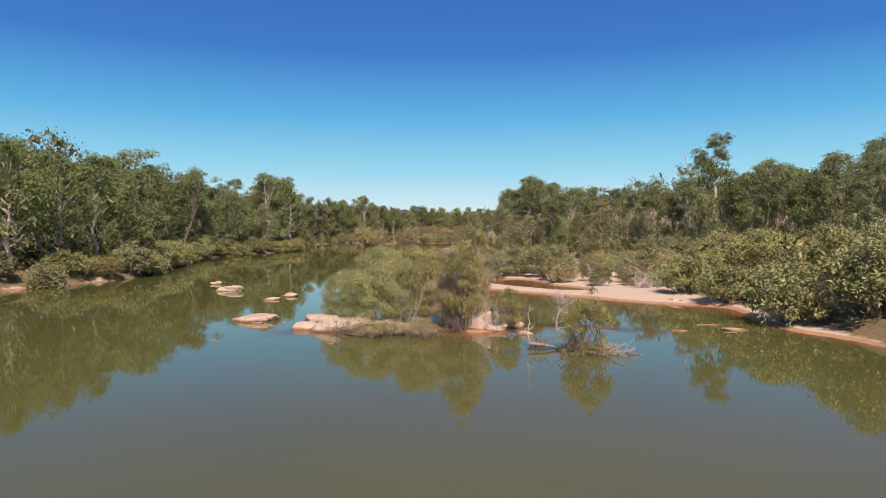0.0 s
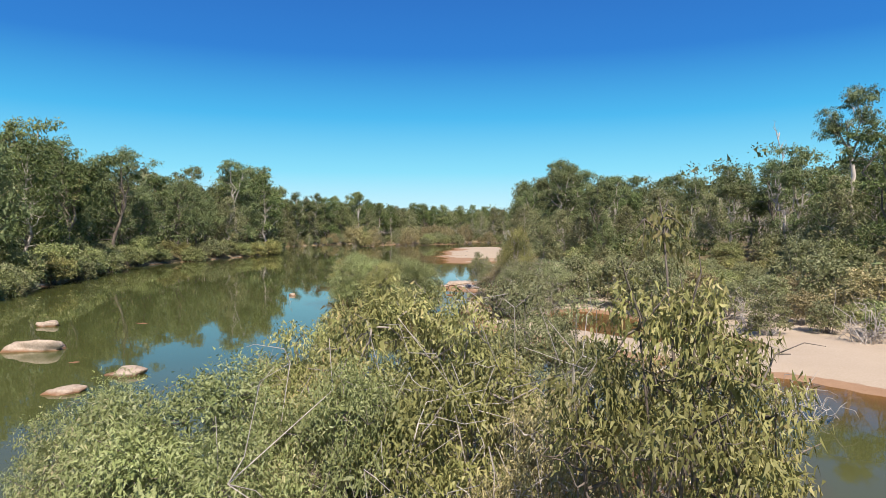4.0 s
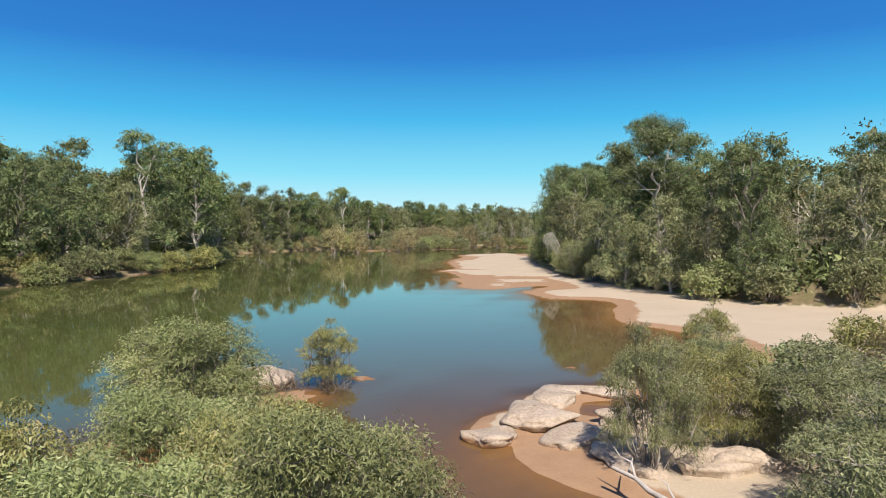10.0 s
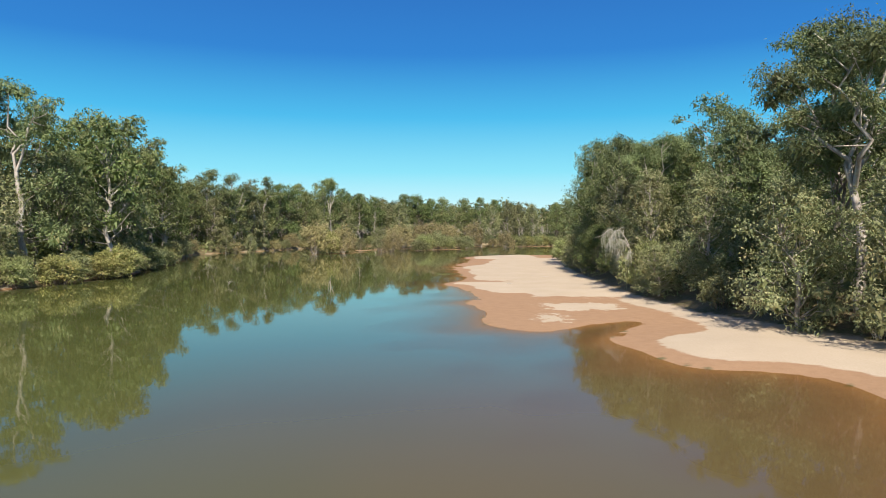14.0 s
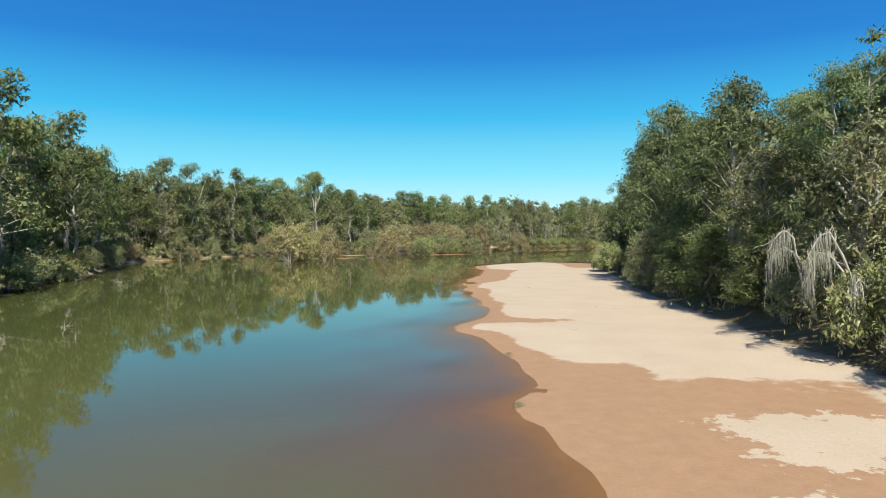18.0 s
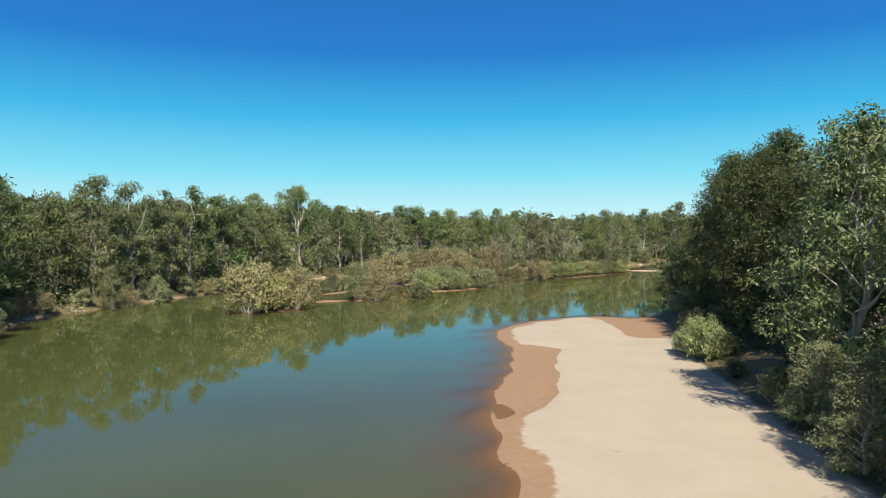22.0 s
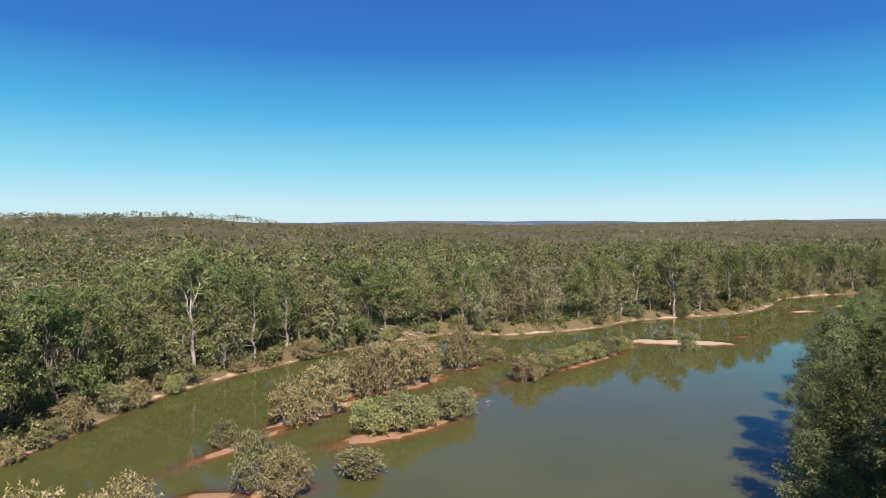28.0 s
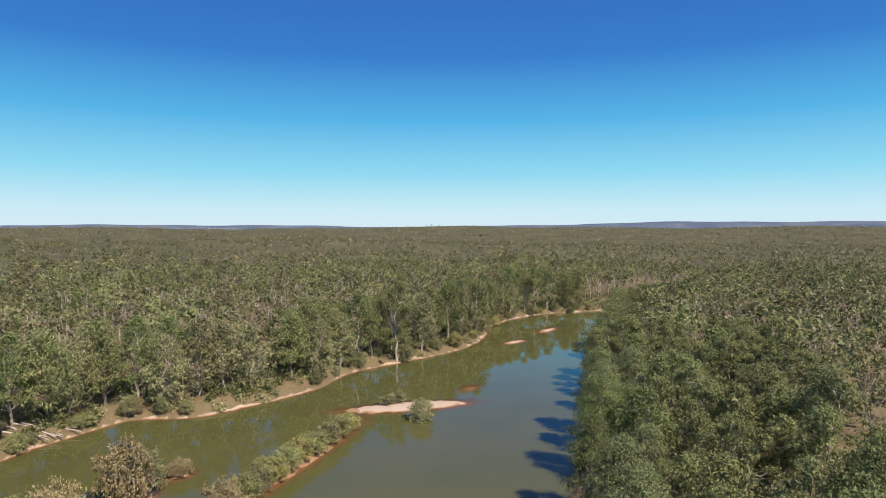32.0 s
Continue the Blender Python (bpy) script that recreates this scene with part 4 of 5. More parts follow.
# ---- rocks ----
def boulder(x, y, long, deep, tall, turn, seed, label="smooth tan granite boulder in shallow water", name="boulder", sink=0.25):
    """A weathered, rounded rock with flat faces, cracks and a flattened top."""
    rng = np.random.default_rng(seed)
    nu, nv = 56, 26
    a, b = np.linspace(0, 2 * np.pi, nu, endpoint=False), np.linspace(0.02, np.pi - 0.02, nv)
    A, B = np.meshgrid(a, b)
    u = np.stack([np.cos(A) * np.sin(B), np.sin(A) * np.sin(B), np.cos(B)], -1)
    r = np.ones_like(A)
    for k in range(17):
        w = unit(rng.normal(0, 1, 3) * np.array([1, 1, 0.75]))
        cut = rng.uniform(0.56, 0.9)
        r = np.minimum(r, np.where(u @ w > 0.2, cut / np.maximum(u @ w, 0.2), 9))
    for k in range(10):
        w = rng.normal(0, 2.2 if k < 5 else 6.0, 3)
        r = r * (1 + (0.05 if k < 5 else 0.018) * np.sin(u @ w + rng.uniform(0, 6)))
    for k in range(4):
        w, at = unit(rng.normal(0, 1, 3)), rng.uniform(-0.5, 0.5)
        r = r * (1 - 0.09 * np.exp(-((u @ w - at + 0.05 * np.sin(7 * A + k)) / 0.035) ** 2))
    c, s = math.cos(radians(turn)), math.sin(radians(turn))
    p = np.sign(u) * np.abs(u) ** np.array([0.85, 0.85, 0.6]) * r[..., None] * np.array([long * 0.58, deep * 0.58, tall * 0.95])
    p = np.stack([p[..., 0] * c - p[..., 1] * s, p[..., 0] * s + p[..., 1] * c, np.maximum(p[..., 2], -0.5)], -1)
    k = np.arange(nu)
    q = np.vstack([np.stack([i * nu + k, (i + 1) * nu + k, (i + 1) * nu + (k + 1) % nu, i * nu + (k + 1) % nu], 1) for i in range(nv - 1)])
    me = mesh_of(name, p.reshape(-1, 3), q, ROCK, smooth=True)
    ob = tagged(new(name, me), label, "rock", "river boulders")
    ob.location = (x, y, max(height(x, y), -0.1) - sink * tall * 0.2)
    return ob


SHELF = "pale tan rock shelf between bushes"
FLAT = "low flat tan rock awash in the river"
for k, (x, y, long, deep, tall, turn) in enumerate([(-7.9, 45.6, 4.6, 2.8, 1.2, 10), (-4.4, 45.2, 3.4, 2.4, 1.0, -20), (-10.0, 46.4, 2.4, 1.8, 0.6, 30), (-6.0, 44.2, 2.2, 1.5, 0.5, 0), (-9.3, 49.9, 3.4, 2.4, 1.0, 15), (-6.6, 47.3, 2.6, 2.4, 1.2, 40),
        (2.3, 46.5, 2.4, 2.8, 1.5, 70), (3.5, 45.4, 1.9, 1.6, 0.7, 20), (1.1, 47.3, 1.8, 1.6, 1.1, 0), (4.5, 47.3, 2.2, 1.4, 0.5, 0)]):
    boulder(x, y, long, deep, tall, turn, 100 + k, "large rounded tan granite boulder on the bushy islet")
for k, (x, y, long, deep, tall, turn) in enumerate([(-14.9, 50.2, 3.3, 2.2, 0.75, 5), (-25.0, 75.0, 3.8, 2.2, 0.85, 5), (-30.0, 84.0, 1.4, 0.9, 0.5, 0), (-16.6, 68.5, 1.9, 1.2, 0.5, 8), (-17.6, 65.1, 1.7, 1.0, 0.4, 12),
        (-17.6, 106.1, 0.9, 0.7, 0.4, 0), (22.0, 62.4, 1.5, 0.9, 0.3, 0)]):
    boulder(x, y, long, deep, tall, turn, 120 + k)
for k, (x, y, long, deep, tall, turn) in enumerate([(-14.1, 48.7, 1.1, 0.8, 0.28, 0), (-13.7, 46.5, 1.8, 0.9, 0.24, 10), (-20.6, 71.5, 1.0, 0.6, 0.2, 0), (16.2, 45.1, 1.7, 0.7, 0.22, -5), (20.2, 45.4, 1.7, 0.8, 0.3, -10), (19.3, 48.1, 1.8, 0.7, 0.22, 0),
        (-24.0, 85.5, 1.6, 0.7, 0.16, 0), (5.2, 43.5, 1.3, 0.8, 0.3, -15), (3.0, 127.6, 0.8, 0.5, 0.2, 0), (7.4, 128.4, 2.2, 1.2, 0.4, 0), (9.2, 129.0, 3.2, 1.5, 0.45, 10)]):
    boulder(x, y, long, deep, tall, turn, 140 + k, FLAT)
for k, (x, y, long, deep, tall, turn) in enumerate([(0.5, 92.2, 1.5, 1.6, 0.9, 60), (1.7, 92.0, 1.8, 1.4, 0.65, 10), (0.7, 96.5, 1.5, 1.1, 0.6, -20), (-0.0, 93.9, 1.1, 0.6, 0.25, 0), (4.2, 100.1, 1.6, 1.2, 0.5, 0), (2.2, 106.6, 1.8, 1.3, 0.5, 30),
        (-0.6, 106.7, 2.4, 0.8, 0.3, -10), (-0.2, 117.6, 3.4, 2.6, 0.5, 50), (-1.9, 115.9, 2.2, 1.6, 0.38, 20), (0.9, 120.4, 3.0, 2.2, 0.5, 60), (1.0, 115.6, 2.6, 1.9, 0.42, 30), (2.2, 113.6, 2.6, 2.2, 0.42, 60), (3.1, 117.1, 2.8, 2.0, 0.4, 10), (4.8, 112.8, 3.0, 1.6, 0.6, 10), (4.3, 112.4, 2.0, 1.6, 0.6, 0), (5.0, 124.0, 1.3, 1.1, 0.5, 0), (4.6, 122.8, 0.9, 0.8, 0.3, 30), (1.6, 122.0, 2.4, 1.6, 0.3, 15), (3.4, 121.6, 2.0, 1.4, 0.3, -20), (-12.2, 125.0, 4.2, 3.2, 0.8, 15),
        (-7.5, 125.1, 1.8, 0.8, 0.3, -10)]):
    boulder(x, y, long, deep, tall, turn, 160 + k, SHELF)

# ---- bushes close to the flight, with fine leaves ----
FINE = {"green": lobe_bush(41, 4.8, 5.4, LEAF_BUSH, BARK_GREY, "full bright green weeping bush on the islet", 0.108, 16, 0.6, 9),
        "olive": lobe_bush(42, 5.2, 5.0, LEAF_YELLOW, BARK_TWIG, "yellow-green weeping bottlebrush with pale twigs", 0.118, 15, 1.0, 15),
        "grey": lobe_bush(43, 5.0, 5.0, LEAF_GREY, BARK_TWIG, "grey-green paperbark bush with bleached twigs", 0.108, 15, 0.5, 15),
        "dry": lobe_bush(44, 5.4, 4.6, LEAF_DRY, BARK_PALE, "half-dry drooping bush with bare bleached branches", 0.112, 10.5, 0.9, 21),
        "thin": lobe_bush(45, 5.0, 3.2, LEAF_YELLOW, BARK_GREY, "open slender weeping tree with bleached bare limbs", 0.112, 15, 1.0, 15, lobes=24)}
SIZE = {"green": (4.8, 5.4), "olive": (5.2, 5.0), "grey": (5.0, 5.0), "dry": (5.4, 4.6), "thin": (5.0, 3.2)}


def near_bush(kind, x, y, wide, tall, turn=None):
    if x > 9.5 and y > 85:
        return put(SHRUBS[{"green": 0, "olive": 1, "grey": 2, "dry": 3, "thin": 1}[kind]], x, y, wide / 5.6, turn, tall / 4.6 / (wide / 5.6), 0.05)
    h, w = SIZE[kind]
    s = wide / w
    return put(FINE[kind], x, y, s, turn, tall / h / s, 0.05)


for kind, x, y, wide, tall in (("green", -5.6, 48.7, 5.0, 4.5), ("olive", -2.0, 50.4, 5.4, 5.8), ("green", -3.2, 48.8, 3.8, 4.7), ("thin", 1.2, 45.7, 3.0, 6.3), ("dry", 2.1, 48.6, 3.0, 5.6), ("olive", 4.2, 45.9, 2.6, 2.9), ("dry", -5.1, 43.1, 3.8, 1.9), ("dry", -1.8, 43.0, 3.0, 2.0),
        ("olive", -4.4, 54.0, 4.6, 4.9), ("grey", 0.7, 54.7, 4.6, 5.6), ("green", -7.9, 50.4, 3.6, 3.9), ("dry", 0.1, 47.6, 2.8, 4.6), ("dry", -3.6, 43.4, 2.6, 1.6)):
    near_bush(kind, x, y, wide, tall)
for kind, x, y, wide, tall in (("green", -9.3, 97.6, 5.6, 5.0), ("green", -3.9, 91.6, 4.7, 4.8), ("olive", -6.7, 94.4, 4.6, 4.4), ("green", -5.6, 105.2, 5.2, 4.2), ("green", -10.5, 110.5, 5.2, 4.0), ("olive", -7.6, 108.4, 4.6, 3.9), ("green", -8.3, 103.1, 5.0, 4.2), ("olive", -11.2, 104.6, 5.0, 4.4), ("grey", 4.4, 88.0, 4.6, 4.4), ("olive", 4.9, 97.2, 3.4, 6.9), ("grey", 3.6, 103.7, 4.2, 3.8),
        ("grey", 7.1, 93.2, 5.4, 4.2), ("grey", 10.1, 96.1, 4.6, 3.9), ("grey", 13.2, 93.6, 4.4, 4.0), ("grey", 15.0, 87.7, 4.0, 4.2), ("dry", 6.3, 100.8, 4.4, 4.2), ("grey", 9.1, 103.8, 5.0, 3.4), ("green", 12.6, 102.0, 5.0, 3.6), ("dry", 3.4, 91.2, 3.2, 3.0), ("grey", 4.4, 94.4, 3.4, 4.0), ("dry", 3.6, 100.2, 3.2, 3.6),
        ("grey", 2.4, 112.6, 2.8, 4.2), ("olive", 5.2, 118.2, 2.6, 2.8), ("grey", 7.2, 119.6, 3.2, 3.2), ("olive", 5.6, 114.6, 3.4, 3.2), ("grey", 7.7, 112.2, 4.6, 3.6), ("thin", 9.0, 124.6, 2.6, 3.6), ("green", -12.8, 117.3, 6.0, 3.9), ("grey", -14.1, 121.3, 3.6, 2.8), ("thin", -8.8, 123.9, 2.6, 3.1), ("grey", 6.3, 107.9, 4.2, 3.5)):
    near_bush(kind, x, y, wide, tall)
for kind, x, y, wide, tall in (("olive", 18.6, 228.0, 6.5, 8.4), ("olive", 17.6, 220.5, 5.5, 7.0), ("grey", 18.2, 239.0, 5.6, 7.2), ("olive", 18.0, 212.5, 4.8, 7.0), ("green", 16.8, 198.0, 5.0, 5.0), ("grey", 16.4, 192.5, 4.6, 5.2), ("grey", 20.5, 247.0, 5.0, 6.4), ("green", 22.6, 272.5, 5.0, 4.8), ("green", 22.3, 277.0, 3.4, 2.8)):
    if kind == "green":
        put(SHRUBS[0], x, y, wide / 6.0, None, tall / 4.2 * 6.0 / wide, 0.05)
    else:
        pattern, h, w = {"olive": (BANK["dark"], 20, 11), "grey": (BANK["grey"], 13, 8)}[kind]
        put(pattern, x, y, wide / w, None, tall / h * w / wide)
near_bush("thin", 8.0, 37.2, 3.2, 4.6)
near_bush("dry", 9.3, 36.2, 3.2, 1.5)
near_bush("dry", 7.4, 37.0, 2.0, 2.2)

# ---- bushes of the long islands ----
ISLE = [(3, -40.3, 318.1, 1.5, 1.05), (1, -37.2, 320.5, 1.2, 1.2), (3, -33.5, 323.9, 1.25, 1.1), (2, -24.0, 339.8, 0.95, 1.35), (3, -19.9, 338.6, 1.0, 1.0), (4, -11.0, 344.6, 1.15, 0.7),
        (3, -23.6, 368.1, 1.2, 1.1), (3, -19.0, 373.6, 1.3, 1.2), (2, -17.9, 380.3, 1.2, 1.2), (0, -9.7, 362.7, 1.15, 1.0), (4, -5.1, 363.5, 1.2, 1.1), (0, -2.1, 365.9, 1.0, 1.0), (4, 2.4, 369.2, 1.1, 0.9), (2, 5.9, 371.6, 0.9, 1.0)]
ISLE += [(3, -12.3, 386.8, 1.4, 1.2), (3, -7.2, 391.1, 1.4, 1.25), (2, -9.8, 397.1, 1.2, 1.2), (3, -2.1, 395.5, 1.3, 1.25), (3, 0.4, 401.7, 1.2, 1.2), (2, -4.7, 403.1, 1.1, 1.1), (3, 9.7, 410.5, 1.35, 1.35), (2, 12.7, 412.8, 1.1, 1.2), (3, 19.2, 419.2, 0.7, 0.8),
         (3, 22.6, 396.9, 1.0, 1.1), (0, 26.0, 401.3, 1.0, 1.0), (4, 29.5, 404.2, 1.0, 1.0), (1, 33.0, 408.1, 1.1, 0.9), (0, 37.0, 412.1, 1.0, 0.9), (1, 40.9, 416.4, 1.1, 0.9), (0, 44.9, 419.2, 1.0, 0.9)]
for k, x, y, s, tall in ISLE + [(4, 48.8, 422.5, 1.0, 0.95), (0, 52.8, 427.0, 1.0, 0.9), (1, 56.7, 430.9, 1.0, 0.8), (2, 74.7, 429.7, 1.1, 0.95), (4, 76.2, 445.7, 0.9, 0.7), (4, 72.9, 445.0, 0.8, 0.6)]:
    put(SHRUBS[k], x, y, s * 1.15, tall=tall)

# ---- drift wood and snags ----
def log(x, y, z, long, turn, tilt, thick, seed, label="bleached drift log lying on the bank", wood=None):
    rng = np.random.default_rng(seed)
    line = bent(rng, (0, 0, 0), (long, 0, 0), 0.05, 7)
    limbs = [(line, np.linspace(thick, thick * 0.45, 7), 7)]
    for k in range(3):
        f = line[rng.integers(3, 6)]
        limbs.append((bent(rng, f, f + np.array([rng.uniform(0.1, 0.25), rng.normal(0, 0.15), rng.uniform(0, 0.15)]) * long, 0.2, 4), np.linspace(thick * 0.4, thick * 0.1, 4), 4))
    ob = tagged(new("log", limbs_mesh("log", limbs, wood or BARK_DEAD)), label, "log", "drift logs")
    ob.matrix_world = pose(x, y, z, 0, tilt, turn)
    return ob


for k, (x, y, long, turn, tilt) in enumerate([(-10.0, 460.2, 12, -48, 8), (-9.0, 461.7, 13, -42, 9), (-7.4, 461.6, 11, -52, 10), (-5.3, 462.5, 12, -38, 9), (-10.5, 457.5, 9, -30, 6)]):
    log(x, y, height(x, y) + 0.35, long, turn, tilt, 0.24, 200 + k)
log(4.8, 38.0, 0.35, 5.0, -10, 7, 0.12, 210, "fallen half-sunken brown tree trunk in the river", BARK_GREY)
log(7.2, 36.6, 0.3, 4.2, -4, 5, 0.06, 211, "fallen half-sunken brown tree trunk in the river", BARK_GREY)
for k, (x, y, long, turn) in enumerate(((9.9, 222.6, 0.9, 10), (8.6, 223.6, 0.6, 70), (3.7, 210.8, 0.7, -35), (5.6, 243.6, 0.8, 150))):
    log(x, y, height(x, y) + 0.03, long, turn, -1, 0.03, 260 + k, "small grey stick lying on the dry sand")
log(2.2, 98.8, 0.35, 4.2, 60, -4, 0.12, 212)
log(2.9, 107.6, 0.4, 4.0, 120, -6, 0.11, 213)
log(1.8, 89.6, 0.1, 2.6, -80, 8, 0.08, 214)
for x, y, tall, wide, seed in ((-14.5, 40.6, 0.75, 0.7, 220), (-12.1, 48.1, 0.6, 0.9, 221), (-16.2, 99.4, 1.2, 1.0, 222), (-10.3, 93.5, 0.9, 0.9, 223), (-48.2, 253.2, 1.6, 3.4, 224), (11.0, 377.5, 1.6, 4.0, 225), (-30.5, 210.0, 1.2, 2.2, 226), (7.5, 44.6, 2.2, 2.2, 227), (8.5, 46.0, 1.8, 2.0, 228), (4.9, 38.4, 2.8, 1.6, 229)):
    ob = bare_tree(seed, tall, wide, "bare grey snag standing in the water", "snag", 10, "snag")
    ob.location = (x, y, max(height(x, y), -0.4))


def tangle(x, y, tall, wide, seed, wood, label):
    """Low crossing bare stems that spring from several roots."""
    rng = np.random.default_rng(seed)
    limbs = []
    thick = (0.7 + 0.2 * wide) * (0.45 if tall > 3.2 else 0.8)
    for k in range(26):
        a, b = rng.uniform(0, 6.28, 2)
        foot = np.array([math.cos(a), math.sin(a), 0]) * wide * rng.uniform(0.02, 0.3) - [0, 0, 0.2]
        tip = foot + np.array([math.cos(b) * wide * rng.uniform(0.15, 0.45), math.sin(b) * wide * rng.uniform(0.15, 0.45), tall * rng.uniform(0.3, 1.1)])
        line = bent(rng, foot, tip, 0.3, 6)
        limbs.append((line, np.linspace(0.035, 0.010, 6) * thick, 4))
        for j in range(3):
            f = line[rng.integers(2, 6)]
            limbs.append((bent(rng, f, f + rng.normal(0, 0.16, 3) * wide, 0.25, 4), np.linspace(0.016, 0.005, 4) * thick, 3))
    ob = tagged(new("bare_shrub", limbs_mesh("bare_shrub", limbs, wood)), label, "dead shrub", "bare shrubs")
    ob.location = (x, y, max(height(x, y), -0.1))


ROOTS = "tangle of bare brown stems and roots above the water"
BLEACHED = "tangle of bleached bare branches among the bushes"
for k, (x, y, tall, wide) in enumerate(((-6.6, 43.2, 1.3, 3.0), (-4.2, 42.6, 1.1, 3.0), (-1.4, 42.3, 0.9, 2.8), (0.9, 45.2, 1.4, 2.4), (5.3, 38.4, 1.2, 1.9), (7.6, 36.6, 1.4, 2.4), (2.6, 89.4, 1.2, 2.6), (2.4, 97.6, 1.3, 2.8), (2.7, 101.2, 1.4, 2.8), (-8.4, 123.2, 0.8, 1.8), (3.0, 103.0, 1.2, 2.6), (-10.6, 122.9, 1.2, 1.8), (-7.6, 94.0, 1.0, 3.0))):
    tangle(x, y, tall, wide, 300 + k, BARK_GREY, ROOTS)
for k, (x, y, tall, wide) in enumerate(((23.2, 75.6, 2.6, 4.0), (4.6, 105.4, 1.6, 3.6), (6.2, 103.2, 2.4, 3.4), (2.9, 45.4, 2.2, 2.4), (-3.0, 48.2, 5.0, 3.6), (-0.4, 49.6, 5.4, 3.4), (6.6, 91.0, 3.6, 3.4), (9.4, 36.4, 0.9, 2.2), (11.0, 62.0, 1.6, 3.0), (27.5, 70.0, 3.0, 3.4), (19.0, 81.5, 2.6, 3.4))):
    tangle(x, y, tall, wide, 330 + k, BARK_DEAD, BLEACHED)


def hung_branch(x, y, seed):
    """Bleached limbs arching over the sand, hung with long thin grey-green strands."""
    rng = np.random.default_rng(seed)
    root = empty_at("arching_branch", "arching bleached branches hung with long grey-green strands", "branch", "")
    limbs, vs = [], []
    for dx, dy, top, reach in ((-1.0, -0.2, 6.6, 3.2), (-0.8, 0.6, 5.6, 2.6), (-0.7, -0.8, 4.4, 2.4)):
        t = np.linspace(0, 1, 9)
        line = np.stack([dx * reach * t, dy * reach * t, 1.0 + (top - 1.0) * np.sin(t * 2.2) / 1.0 - 0.6 * t], 1) + rng.normal(0, 0.07, (9, 3))
        limbs.append((line, np.linspace(0.09, 0.02, 9), 5))
        for k in range(7):
            f = line[rng.integers(4, 9)]
            limbs.append((bent(rng, f, f + rng.normal(0, 0.5, 3) - [0, 0, 0.2], 0.2, 4), np.linspace(0.03, 0.008, 4), 3))
        for k in range(150):
            i = rng.uniform(4.4, 8)
            f = line[int(i)] + (line[min(8, int(i) + 1)] - line[int(i)]) * (i - int(i)) + rng.normal(0, 0.13, 3)
            long, wide = rng.uniform(0.3, 1.0) * rng.uniform(0.8, 2.9), rng.uniform(0.006, 0.017)
            a = rng.uniform(0, 3.14)
            side = np.array([math.cos(a), math.sin(a), 0]) * wide
            sway = rng.normal(0, 0.13, 3)
            vs.append([f - side, f + side, f + sway - [0, 0, long]])
    part("branch", limbs_mesh("branch", limbs, BARK_DEAD), root)
    v = np.asarray(vs).reshape(-1, 3)
    part("hanging_foliage", mesh_of("hanging_foliage", v, None, LEAF_PALE, np.arange(len(v)).reshape(-1, 3)), root)
    root.location = (x, y, height(x, y))


hung_branch(16.7, 204.0, 240)
hung_branch(16.4, 199.4, 241)
ob = bare_tree(230, 20, 9, "bleached dead gum standing above the woodland")
ob.location = (233.0, 700.0, height(233, 700))
ob = bare_tree(231, 20, 5, "bleached dead gum behind the bank")
ob.location = (55.8, 146.6, height(60, 150))
for pattern in FINE.values():
    retire(pattern)

# ---- woods beyond ----
def spikes(name, feet, tips, thick, mat, rng):
    """Thin three-sided tapering limbs from feet to tips."""
    n = len(feet)
    a = rng.uniform(0, 3.14, n)
    s = np.stack([np.cos(a), np.sin(a), a * 0], 1) * thick[:, None]
    t = np.stack([-np.sin(a), np.cos(a), a * 0], 1) * thick[:, None]
    v = np.stack([feet + s, feet - s * 0.5 + t, feet - s * 0.5 - t, tips], 1).reshape(-1, 3)
    b = np.arange(n)[:, None] * 4
    return mesh_of(name, v, None, mat, np.concatenate([b + [0, 1, 3], b + [1, 2, 3], b + [2, 0, 3]]))


